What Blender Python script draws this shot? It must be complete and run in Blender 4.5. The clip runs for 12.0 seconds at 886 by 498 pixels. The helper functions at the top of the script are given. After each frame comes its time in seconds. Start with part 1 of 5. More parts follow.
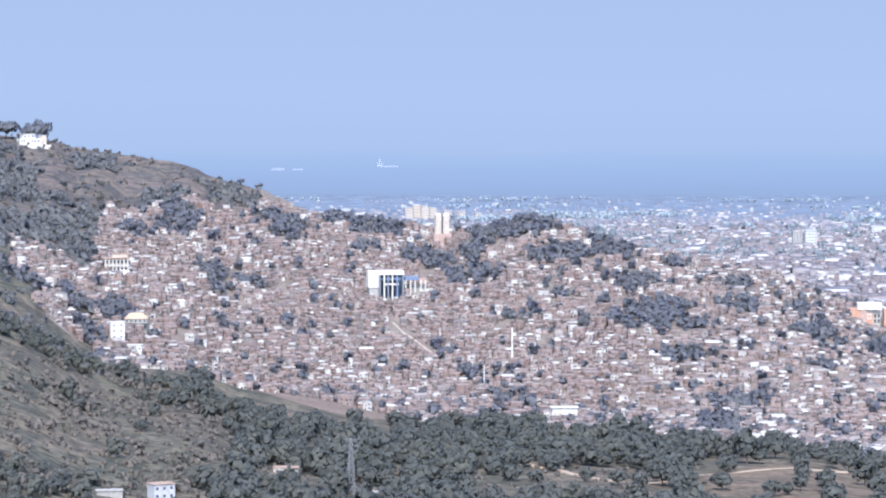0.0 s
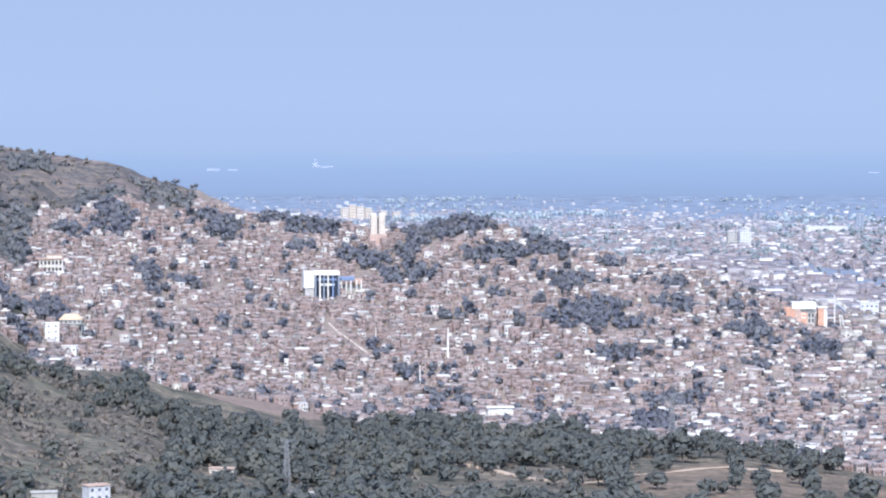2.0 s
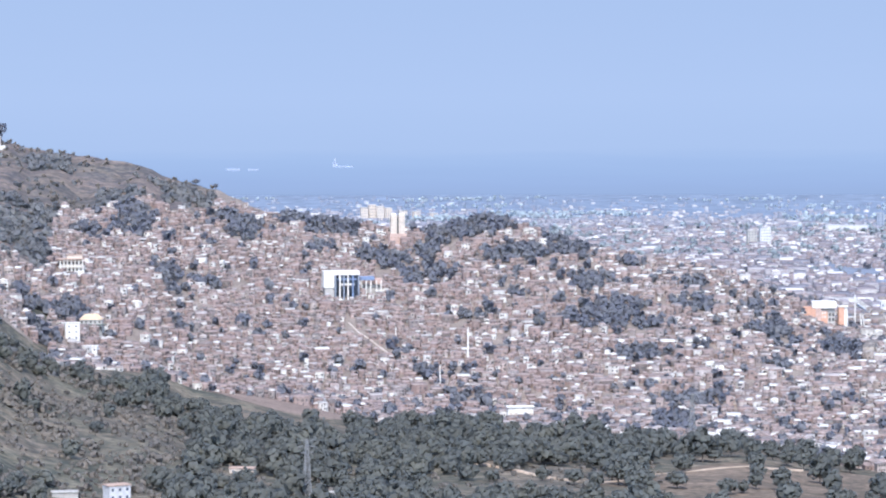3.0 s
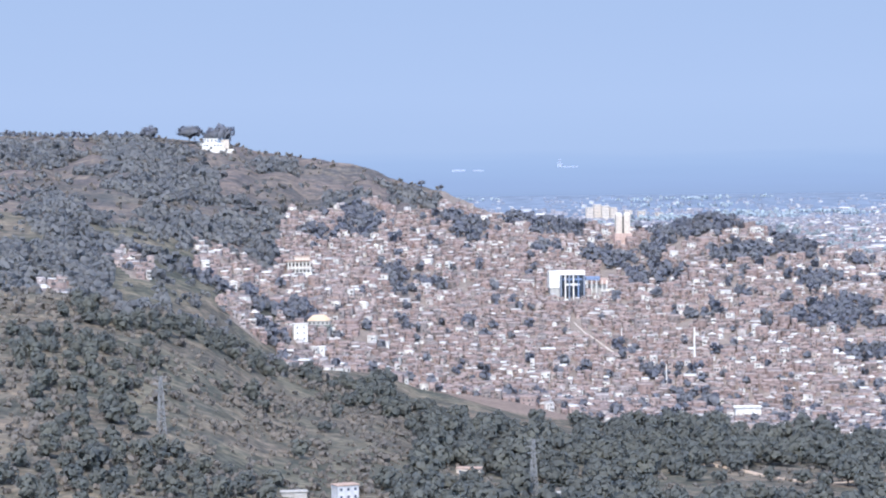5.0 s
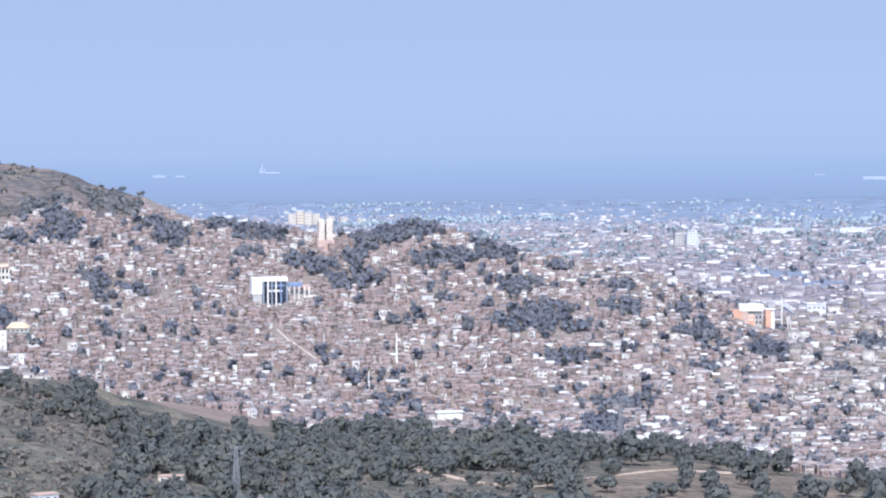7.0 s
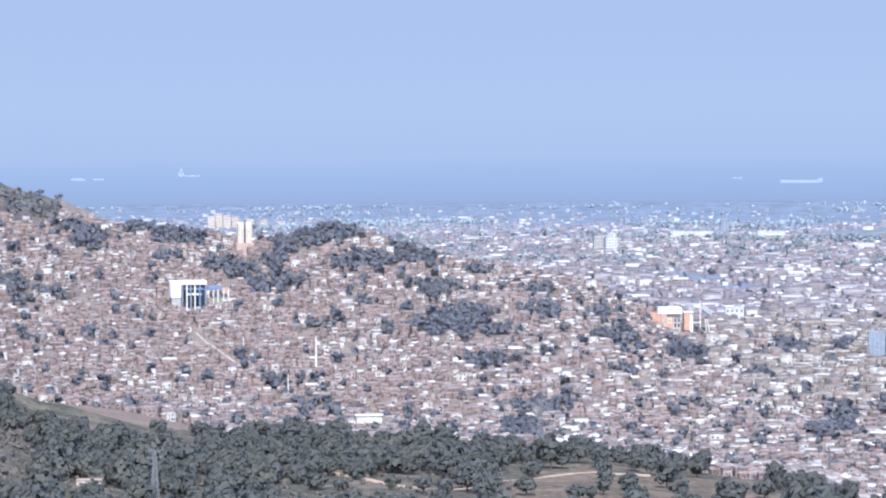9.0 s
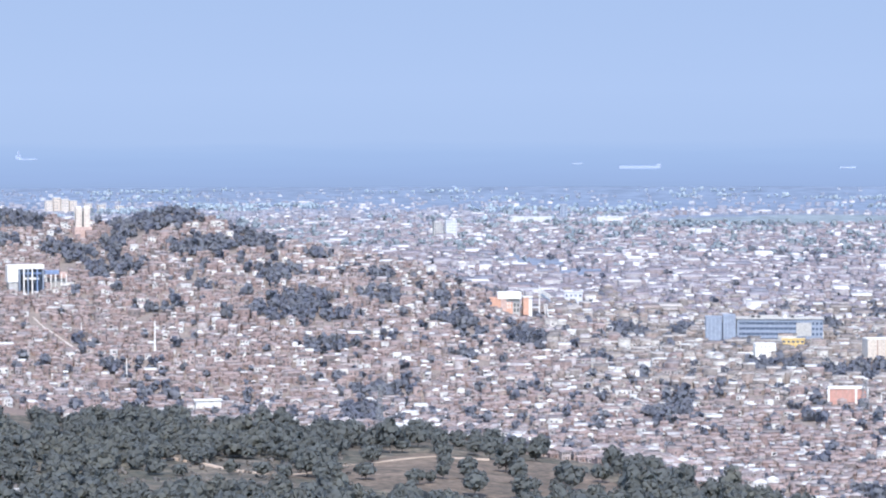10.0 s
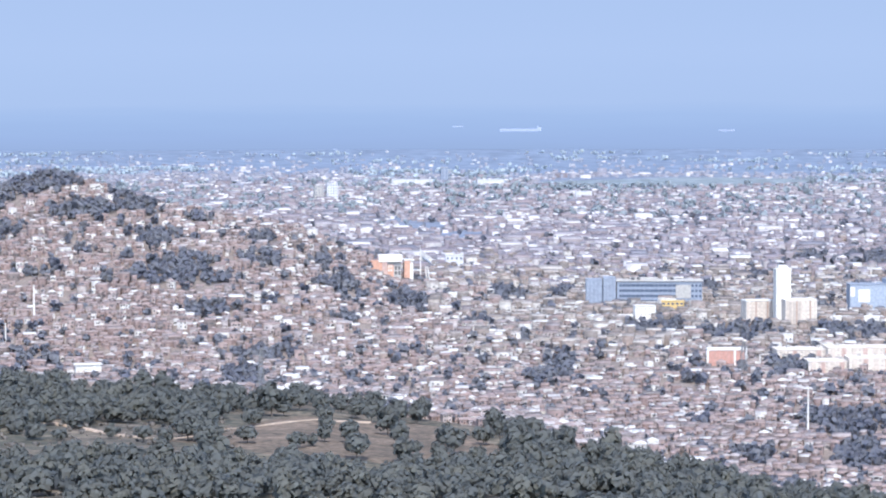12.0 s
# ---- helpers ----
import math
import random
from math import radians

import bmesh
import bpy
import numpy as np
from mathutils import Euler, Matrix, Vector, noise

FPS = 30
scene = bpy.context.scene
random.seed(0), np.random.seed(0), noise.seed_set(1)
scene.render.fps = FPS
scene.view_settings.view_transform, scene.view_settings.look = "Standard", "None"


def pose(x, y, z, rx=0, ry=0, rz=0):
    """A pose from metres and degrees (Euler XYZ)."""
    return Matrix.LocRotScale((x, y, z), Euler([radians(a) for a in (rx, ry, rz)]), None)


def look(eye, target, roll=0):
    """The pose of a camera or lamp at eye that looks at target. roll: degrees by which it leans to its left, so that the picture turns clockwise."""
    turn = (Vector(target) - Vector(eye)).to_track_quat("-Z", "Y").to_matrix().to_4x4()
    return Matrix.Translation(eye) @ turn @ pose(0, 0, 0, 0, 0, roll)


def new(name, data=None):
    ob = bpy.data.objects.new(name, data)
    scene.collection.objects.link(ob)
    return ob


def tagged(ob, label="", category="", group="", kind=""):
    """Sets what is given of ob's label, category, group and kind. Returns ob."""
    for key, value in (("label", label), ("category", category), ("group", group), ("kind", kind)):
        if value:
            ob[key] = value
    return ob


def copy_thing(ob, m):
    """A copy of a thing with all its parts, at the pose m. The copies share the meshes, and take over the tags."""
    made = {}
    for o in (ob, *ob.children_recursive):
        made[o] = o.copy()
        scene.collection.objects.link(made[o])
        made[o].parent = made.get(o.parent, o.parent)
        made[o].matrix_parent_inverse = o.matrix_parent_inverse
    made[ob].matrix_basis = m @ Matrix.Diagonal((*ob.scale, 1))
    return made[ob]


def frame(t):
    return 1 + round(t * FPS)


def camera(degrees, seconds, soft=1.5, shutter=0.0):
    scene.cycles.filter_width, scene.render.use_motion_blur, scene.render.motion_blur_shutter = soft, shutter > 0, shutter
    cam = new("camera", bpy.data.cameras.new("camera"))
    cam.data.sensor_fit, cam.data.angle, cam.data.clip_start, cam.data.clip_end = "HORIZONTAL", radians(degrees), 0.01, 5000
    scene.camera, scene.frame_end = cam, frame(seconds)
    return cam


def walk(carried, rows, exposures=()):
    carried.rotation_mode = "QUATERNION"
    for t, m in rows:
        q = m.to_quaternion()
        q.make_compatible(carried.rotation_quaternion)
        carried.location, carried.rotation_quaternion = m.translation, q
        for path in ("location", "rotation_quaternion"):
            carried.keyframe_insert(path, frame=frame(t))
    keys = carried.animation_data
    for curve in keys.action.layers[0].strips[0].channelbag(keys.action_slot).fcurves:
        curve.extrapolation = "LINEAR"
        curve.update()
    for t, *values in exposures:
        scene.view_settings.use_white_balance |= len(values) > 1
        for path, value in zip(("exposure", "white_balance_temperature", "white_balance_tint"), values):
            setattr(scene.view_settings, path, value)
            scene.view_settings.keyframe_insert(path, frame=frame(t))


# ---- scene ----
cam = camera(20.0, 12.0, soft=2.05)
EYE = 300.0
# seconds, yaw, pitch, roll: a long lens turning on one spot of a hillside
ROWS = [
    (0.0, 0.0, -2.228, 0.0), (0.5, -0.258, -2.2335, -0.034), (1.0, -0.676, -2.2316, -0.025),
    (1.5, -1.087, -2.2247, -0.026), (2.0, -1.4673, -2.2233, -0.031), (2.5, -1.6628, -2.2233, -0.021),
    (3.0, -1.0141, -2.2314, -0.129), (3.5, 0.5822, -2.2331, -0.301), (3.7, 1.3791, -2.2263, -0.386),
    (4.1, 2.9, -2.212, -0.52), (4.5, 3.98, -2.2, -0.62), (4.8, 4.25, -2.194, -0.67), (5.3, 3.2827, -2.1821, -0.689),
    (5.5, 2.2377, -2.1767, -0.637), (6.0, -0.2944, -2.1641, -0.483), (6.5, -1.9861, -2.1378, -0.393),
    (7.0, -2.6588, -2.1151, -0.464), (7.9, -3.05, -2.06, -0.44), (8.8, -4.0669, -2.0147, -0.41), (9.0, -4.4958, -2.0549, -0.402),
    (9.5, -5.997, -2.2363, -0.269), (10.0, -8.143, -2.421, -0.14), (10.5, -10.9384, -2.1725, -0.018),
    (11.0, -13.1573, -1.0487, -0.166), (11.5, -12.6807, -1.9689, -0.062), (12.0, -10.8554, -3.2716, -0.115),
]
walk(cam, [(t, pose(0, 0, EYE, 90 + pitch, 0, yaw) @ pose(0, 0, 0, 0, 0, roll)) for t, yaw, pitch, roll in ROWS])

# ---- light ----
SUN = Vector((-0.05, -0.66, 0.80)).normalized()
world = bpy.data.worlds.new("sky")
scene.world = world
world.use_nodes = True
wn = world.node_tree
sky = wn.nodes.new("ShaderNodeTexSky")
sky.sky_type = "NISHITA"
sky.sun_disc = False
sky.sun_elevation = math.asin(SUN.z)
sky.sun_rotation = math.atan2(SUN.x, SUN.y)
sky.altitude = 1000
sky.air_density, sky.dust_density, sky.ozone_density = 1.0, 0.5, 2.0
hazy = wn.nodes.new("ShaderNodeHueSaturation")  # haze pales the blue
hazy.inputs["Saturation"].default_value = 0.80
wn.links.new(sky.outputs[0], hazy.inputs["Color"])
wn.links.new(hazy.outputs[0], wn.nodes["Background"].inputs[0])
wn.nodes["Background"].inputs[1].default_value = 0.15
sun = new("sun", bpy.data.lights.new("sun", "SUN"))
sun.data.energy, sun.data.angle, sun.data.color = 1.55, radians(4.0), (1.0, 0.91, 0.82)
sun.matrix_basis = look((0, 0, 900), Vector((0, 0, 900)) - SUN)
scene.view_settings.exposure = 1.53


# ---- materials ----
def material(name, rough=0.9, metal=0.0):
    m = bpy.data.materials.new(name)
    m.use_nodes = True
    b = m.node_tree.nodes["Principled BSDF"]
    b.inputs["Roughness"].default_value, b.inputs["Metallic"].default_value = rough, metal
    b.inputs["Specular IOR Level"].default_value = 0.25
    return m, m.node_tree, b


def noise_node(nt, scale, detail=4.0, space="Object"):
    co = nt.nodes.new("ShaderNodeTexCoord")
    n = nt.nodes.new("ShaderNodeTexNoise")
    n.inputs["Scale"].default_value, n.inputs["Detail"].default_value = scale, detail
    nt.links.new(co.outputs[space], n.inputs["Vector"])
    return n.outputs["Fac"]


def ramp_node(nt, fac, stops, constant=False):
    r = nt.nodes.new("ShaderNodeValToRGB")
    r.color_ramp.interpolation = "CONSTANT" if constant else "LINEAR"
    while len(r.color_ramp.elements) < len(stops):
        r.color_ramp.elements.new(0.5)
    for e, (at, c) in zip(r.color_ramp.elements, stops):
        e.position, e.color = at, (*c, 1)
    nt.links.new(fac, r.inputs["Fac"])
    return r.outputs["Color"]


def mul_node(nt, a, b):
    m = nt.nodes.new("ShaderNodeMix")
    m.data_type, m.blend_type = "RGBA", "MULTIPLY"
    m.inputs["Factor"].default_value = 1.0
    nt.links.new(a, m.inputs["A"])
    nt.links.new(b, m.inputs["B"])
    return m.outputs["Result"]


def bump_node(nt, bsdf, height, strength=0.4, distance=0.1):
    b = nt.nodes.new("ShaderNodeBump")
    b.inputs["Strength"].default_value, b.inputs["Distance"].default_value = strength, distance
    nt.links.new(height, b.inputs["Height"])
    nt.links.new(b.outputs["Normal"], bsdf.inputs["Normal"])


def palette(name, colours, per="island", rough=0.85, wear=0.35):
    """Paints each piece in one of the colours, with stains at two scales."""
    m, nt, b = material(name, rough)
    if per == "island":
        rnd = nt.nodes.new("ShaderNodeNewGeometry").outputs["Random Per Island"]
    else:
        rnd = nt.nodes.new("ShaderNodeObjectInfo").outputs["Random"]
    step = 1.0 / len(colours)
    col = ramp_node(nt, rnd, [(i * step, c) for i, c in enumerate(colours)], True)
    lo = 1.0 - wear
    big = ramp_node(nt, noise_node(nt, 0.35), [(0.3, (lo, lo, lo)), (0.65, (1.05, 1.05, 1.05))])
    fine = ramp_node(nt, noise_node(nt, 2.2, 3), [(0.3, (0.85, 0.84, 0.83)), (0.7, (1.06, 1.06, 1.06))])
    nt.links.new(mul_node(nt, mul_node(nt, col, big), fine), b.inputs["Base Color"])
    return m


def plain(name, colour, rough=0.7, metal=0.0, wear=0.2, scale=0.5):
    m, nt, b = material(name, rough, metal)
    lo = [c * (1 - wear) for c in colour]
    hi = [min(1, c * (1 + wear * 0.4)) for c in colour]
    a = ramp_node(nt, noise_node(nt, scale, 6), [(0.3, lo), (0.7, hi)])
    f = ramp_node(nt, noise_node(nt, scale * 9, 3), [(0.3, (0.92, 0.92, 0.92)), (0.7, (1.04, 1.04, 1.04))])
    nt.links.new(mul_node(nt, a, f), b.inputs["Base Color"])
    return m


def earth(name, stops, scale, fine_scale, rough=1.0, tufts=None):
    m, nt, b = material(name, rough)
    b.inputs["Specular IOR Level"].default_value = 0.05
    a = ramp_node(nt, noise_node(nt, scale, 8), stops)
    fn = noise_node(nt, fine_scale, 6)
    f = ramp_node(nt, fn, [(0.3, (0.7, 0.7, 0.7)), (0.7, (1.15, 1.15, 1.15))])
    col = mul_node(nt, a, f)
    if tufts:  # darker green growth in patches of a few metres
        for size, low, high in ((0.045, 0.42, 0.62), (0.22, 0.40, 0.58)):
            col = mul_node(nt, col, ramp_node(nt, noise_node(nt, size, 9), [(low, tufts), (high, (1.12, 1.10, 1.06))]))
    nt.links.new(col, b.inputs["Base Color"])
    bump_node(nt, b, fn, 0.6, 0.8)
    return m


BRICK_WALLS = [(0.352, 0.268, 0.260), (0.372, 0.290, 0.280), (0.334, 0.256, 0.246), (0.398, 0.318, 0.306), (0.352, 0.275, 0.264), (0.365, 0.280, 0.270), (0.740, 0.725, 0.715), (0.320, 0.285, 0.285),
               (0.385, 0.300, 0.290), (0.290, 0.225, 0.215), (0.345, 0.262, 0.252), (0.420, 0.345, 0.335), (0.360, 0.275, 0.262), (0.330, 0.262, 0.255), (0.500, 0.455, 0.445), (0.740, 0.730, 0.715), (0.235, 0.200, 0.195)]
BRICK_ROOFS = [(0.375, 0.298, 0.288), (0.395, 0.330, 0.322), (0.362, 0.290, 0.280), (0.440, 0.385, 0.378), (0.385, 0.300, 0.288), (0.380, 0.310, 0.300), (0.600, 0.580, 0.575),
               (0.300, 0.255, 0.250), (0.405, 0.335, 0.325), (0.360, 0.305, 0.298), (0.400, 0.318, 0.306), (0.370, 0.292, 0.280), (0.250, 0.228, 0.228)]
MIXED_WALLS = [(0.359, 0.282, 0.272), (0.744, 0.735, 0.716), (0.331, 0.269, 0.267), (0.511, 0.448, 0.432), (0.398, 0.358, 0.369), (0.493, 0.412, 0.396),
               (0.341, 0.277, 0.272), (0.800, 0.790, 0.770), (0.453, 0.358, 0.341), (0.303, 0.269, 0.272), (0.416, 0.332, 0.318), (0.567, 0.519, 0.525)]
MIXED_ROOFS = [(0.359, 0.287, 0.276), (0.398, 0.358, 0.360), (0.312, 0.264, 0.263), (0.763, 0.763, 0.753), (0.370, 0.304, 0.299), (0.511, 0.467, 0.470),
               (0.246, 0.215, 0.221), (0.800, 0.800, 0.790), (0.435, 0.350, 0.336), (0.341, 0.304, 0.309), (0.388, 0.309, 0.295), (0.321, 0.287, 0.295)]
EAST_WALLS = [(0.367, 0.328, 0.311), (0.316, 0.278, 0.264), (0.760, 0.750, 0.735), (0.502, 0.455, 0.424), (0.419, 0.346, 0.318), (0.279, 0.254, 0.244), (0.391, 0.346, 0.326), (0.640, 0.620, 0.600),
              (0.344, 0.298, 0.279), (0.780, 0.770, 0.755), (0.377, 0.315, 0.292), (0.326, 0.293, 0.281)]
EAST_ROOFS = [(0.372, 0.337, 0.319), (0.326, 0.284, 0.269), (0.720, 0.715, 0.705), (0.446, 0.407, 0.385), (0.391, 0.324, 0.298), (0.246, 0.226, 0.217), (0.409, 0.372, 0.351), (0.539, 0.497, 0.469),
              (0.335, 0.298, 0.281), (0.367, 0.306, 0.284), (0.307, 0.276, 0.265)]
# haze is put into the paint: lilac-grey on the plain, bluer farther out
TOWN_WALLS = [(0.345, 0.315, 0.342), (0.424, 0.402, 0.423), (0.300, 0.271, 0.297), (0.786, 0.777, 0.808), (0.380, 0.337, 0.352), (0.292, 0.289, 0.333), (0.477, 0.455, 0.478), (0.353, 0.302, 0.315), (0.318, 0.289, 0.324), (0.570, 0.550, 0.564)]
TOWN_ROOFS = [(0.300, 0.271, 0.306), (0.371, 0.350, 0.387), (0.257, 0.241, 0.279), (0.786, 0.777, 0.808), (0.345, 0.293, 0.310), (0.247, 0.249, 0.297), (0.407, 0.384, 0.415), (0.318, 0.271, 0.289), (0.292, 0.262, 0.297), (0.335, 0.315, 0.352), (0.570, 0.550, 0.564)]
HAZED_WALLS = [(0.323, 0.334, 0.398), (0.379, 0.376, 0.428), (0.300, 0.313, 0.387), (0.689, 0.666, 0.693), (0.356, 0.345, 0.393), (0.289, 0.313, 0.387), (0.334, 0.338, 0.398), (0.411, 0.403, 0.449), (0.310, 0.328, 0.398), (0.344, 0.349, 0.403)]
HAZED_ROOFS = [(0.310, 0.323, 0.387), (0.356, 0.359, 0.417), (0.289, 0.306, 0.377), (0.334, 0.328, 0.377), (0.278, 0.306, 0.387), (0.389, 0.387, 0.438), (0.755, 0.730, 0.735), (0.323, 0.334, 0.398), (0.300, 0.317, 0.387), (0.334, 0.345, 0.408), (0.310, 0.323, 0.377)]
m_brick_walls = palette("brick_quarter_walls", BRICK_WALLS)
m_brick_roofs = palette("brick_quarter_roofs", BRICK_ROOFS)
m_mixed_walls = palette("painted_quarter_walls", MIXED_WALLS)
m_mixed_roofs = palette("painted_quarter_roofs", MIXED_ROOFS)
m_east_walls = palette("eastern_quarter_walls", EAST_WALLS)
m_east_roofs = palette("eastern_quarter_roofs", EAST_ROOFS)
m_wall = palette("house_wall", MIXED_WALLS, "object")
m_roof = palette("house_roof", MIXED_ROOFS, "object")
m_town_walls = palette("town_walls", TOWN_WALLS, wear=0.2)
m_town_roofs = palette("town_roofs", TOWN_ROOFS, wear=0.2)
m_wall_far = palette("hazed_far_walls", HAZED_WALLS, wear=0.15)
m_roof_far = palette("hazed_far_roofs", HAZED_ROOFS, wear=0.15)
# outskirts: haze leaves little but blue in the paint
HAZE_FAINT_WALLS = [(0.254, 0.294, 0.381), (0.275, 0.314, 0.399), (0.243, 0.283, 0.371), (0.486, 0.505, 0.564), (0.265, 0.299, 0.381), (0.259, 0.299, 0.385), (0.313, 0.335, 0.404)]
HAZE_FAINT_ROOFS = [(0.243, 0.283, 0.371), (0.265, 0.304, 0.390), (0.232, 0.273, 0.362), (0.562, 0.577, 0.620), (0.254, 0.294, 0.381), (0.275, 0.304, 0.381), (0.248, 0.288, 0.376)]
m_wall_faint = palette("haze_faint_walls", HAZE_FAINT_WALLS, wear=0.08)
m_roof_faint = palette("haze_faint_roofs", HAZE_FAINT_ROOFS, wear=0.08)
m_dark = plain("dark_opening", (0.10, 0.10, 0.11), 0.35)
m_wood_door = plain("door_paint", (0.16, 0.11, 0.09), 0.6)
m_white = plain("white_render", (0.77, 0.755, 0.73), 0.8)
m_ivory = plain("ivory_render", (0.69, 0.63, 0.575), 0.8)
m_cream = plain("cream_render", (0.64, 0.57, 0.51), 0.8)


def leaf(name, dark, light, tone=0.07):
    """Leaves: tones that change from tree to tree and from spray to spray, half of the light passing through."""
    m, nt, b = material(name, 0.7)
    b.inputs["Specular IOR Level"].default_value = 0.1
    a = ramp_node(nt, noise_node(nt, tone, 2), [(0.32, dark), (0.68, light)])
    rnd = nt.nodes.new("ShaderNodeNewGeometry").outputs["Random Per Island"]
    f = ramp_node(nt, rnd, [(0.0, (0.95, 0.95, 0.96)), (1.0, (1.05, 1.05, 1.03))])
    col = mul_node(nt, a, f)
    nt.links.new(col, b.inputs["Base Color"])
    tr = nt.nodes.new("ShaderNodeBsdfTranslucent")
    nt.links.new(col, tr.inputs["Color"])
    mix = nt.nodes.new("ShaderNodeMixShader")
    mix.inputs[0].default_value = 0.5
    nt.links.new(b.outputs[0], mix.inputs[1])
    nt.links.new(tr.outputs[0], mix.inputs[2])
    nt.links.new(mix.outputs[0], nt.nodes["Material Output"].inputs[0])
    return m


# leaf colours include haze: lifted and blued, most for the farthest trees
m_leaf = leaf("leaves", (0.166, 0.187, 0.197), (0.221, 0.234, 0.219))
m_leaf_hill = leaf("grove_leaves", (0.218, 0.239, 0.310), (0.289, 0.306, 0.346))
m_scrub = leaf("dry_scrub", (0.259, 0.249, 0.245), (0.329, 0.302, 0.278), 0.03)
# mountain woods, their leaves lightened for the haze before them
m_haze_leaf = leaf("haze_pale_leaves", (0.225, 0.244, 0.279), (0.289, 0.300, 0.317), 0.03)
# white with the horizon's haze mixed into the paint
m_haze_white = plain("haze_dimmed_white", (0.345, 0.405, 0.54), 0.9)
m_leaf_far = leaf("hazed_town_leaves", (0.380, 0.440, 0.498), (0.435, 0.496, 0.549), 0.02)
m_leaf_faint = leaf("hazed_outskirt_leaves", (0.564, 0.657, 0.743), (0.626, 0.711, 0.783), 0.02)
# white greyed and blued for haze on far halls; nearer walls share it
m_pale = plain("haze_grey_white", (0.60, 0.615, 0.66), 0.85)
m_sand = plain("sand_render", (0.50, 0.445, 0.405), 0.85)
m_blue = plain("blue_paint", (0.21, 0.29, 0.47), 0.6)
m_slate_blue = plain("blue_grey_cladding", (0.285, 0.33, 0.415), 0.55)
m_sky_blue = plain("light_blue_cladding", (0.36, 0.42, 0.52), 0.55)
m_glass = plain("dark_window_glass", (0.10, 0.13, 0.19), 0.12)
m_orange = plain("orange_paint", (0.62, 0.37, 0.28), 0.75)
m_ochre = plain("ochre_paint", (0.66, 0.50, 0.36), 0.75)
m_yellow = plain("yellow_paint", (0.72, 0.53, 0.24), 0.75)
m_red_brick = plain("red_brick", (0.54, 0.31, 0.265), 0.9)
m_pink_brick = plain("pale_brick", (0.55, 0.405, 0.365), 0.9)
m_tile = plain("clay_tiles", (0.46, 0.34, 0.29), 0.9)
m_concrete = plain("concrete", (0.46, 0.45, 0.44), 0.9)
m_steel = plain("galvanised_steel", (0.27, 0.28, 0.30), 0.7)
m_bark = plain("bark", (0.20, 0.17, 0.15), 0.95)
m_grass = earth("dry_grass", [(0.30, (0.131, 0.131, 0.114)), (0.45, (0.180, 0.166, 0.140)), (0.60, (0.210, 0.178, 0.155)), (0.75, (0.153, 0.145, 0.125))], 0.012, 0.12, tufts=(0.62, 0.68, 0.72))
m_mountain = earth("mountain_earth", [(0.30, (0.156, 0.145, 0.135)), (0.45, (0.192, 0.165, 0.153)), (0.62, (0.218, 0.178, 0.168)), (0.75, (0.171, 0.155, 0.145))], 0.010, 0.10, tufts=(0.66, 0.72, 0.80))
m_soil = earth("town_soil", [(0.3, (0.22, 0.19, 0.175)), (0.7, (0.31, 0.27, 0.25))], 0.05, 0.6)
# ground of the plain with distance haze put into its colour
m_plain = earth("hazed_plain_ground", [(0.3, (0.19, 0.23, 0.31)), (0.7, (0.23, 0.27, 0.35))], 0.008, 0.05)
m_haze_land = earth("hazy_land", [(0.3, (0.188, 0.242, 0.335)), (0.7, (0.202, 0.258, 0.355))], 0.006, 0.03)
m_field = earth("bare_field", [(0.3, (0.215, 0.170, 0.154)), (0.7, (0.275, 0.220, 0.198))], 0.02, 0.3)
m_dry_meadow = earth("dry_meadow", [(0.3, (0.175, 0.146, 0.128)), (0.7, (0.235, 0.188, 0.164))], 0.02, 0.3, tufts=(0.74, 0.77, 0.77))
m_path = earth("dirt_track", [(0.3, (0.42, 0.33, 0.26)), (0.7, (0.55, 0.45, 0.37))], 0.05, 0.5)
m_steps = earth("pale_steps", [(0.3, (0.44, 0.39, 0.36)), (0.7, (0.62, 0.57, 0.54))], 0.12, 0.5)
# field green, blued for the haze at its distance
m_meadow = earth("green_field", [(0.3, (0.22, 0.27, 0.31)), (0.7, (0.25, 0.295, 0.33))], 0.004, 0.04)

# ---- ground shape ----
# crest of the settled hill and of the grassy mountain: bearing, slope of the sight line, distance
CREST = np.array([
    (-20, 0.012, 2700), (-12.2, 0.0078, 2650), (-10.7, 0.0079, 2650), (-8.93, 0.0046, 2650), (-8.04, 0.0008, 2630), (-6.89, -0.0021, 2600),
    (-5.87, -0.0048, 2580), (-5.11, -0.0106, 2560), (-4.08, -0.0150, 2530), (-3.08, -0.0233, 2500), (-2.37, -0.0256, 2480),
    (-1.21, -0.0285, 2450), (-0.18, -0.0315, 2420), (0.85, -0.0324, 2390), (1.49, -0.0285, 2370), (2.07, -0.027, 2350), (2.91, -0.0308, 2340),
    (3.81, -0.0364, 2320), (4.71, -0.0401, 2300), (5.73, -0.0434, 2290), (6.88, -0.0462, 2280), (7.9, -0.0513, 2270), (8.53, -0.0565, 2260),
    (9.16, -0.0622, 2255), (9.92, -0.0681, 2250), (12.5, -0.0768, 2250), (40, -0.0768, 2250)])
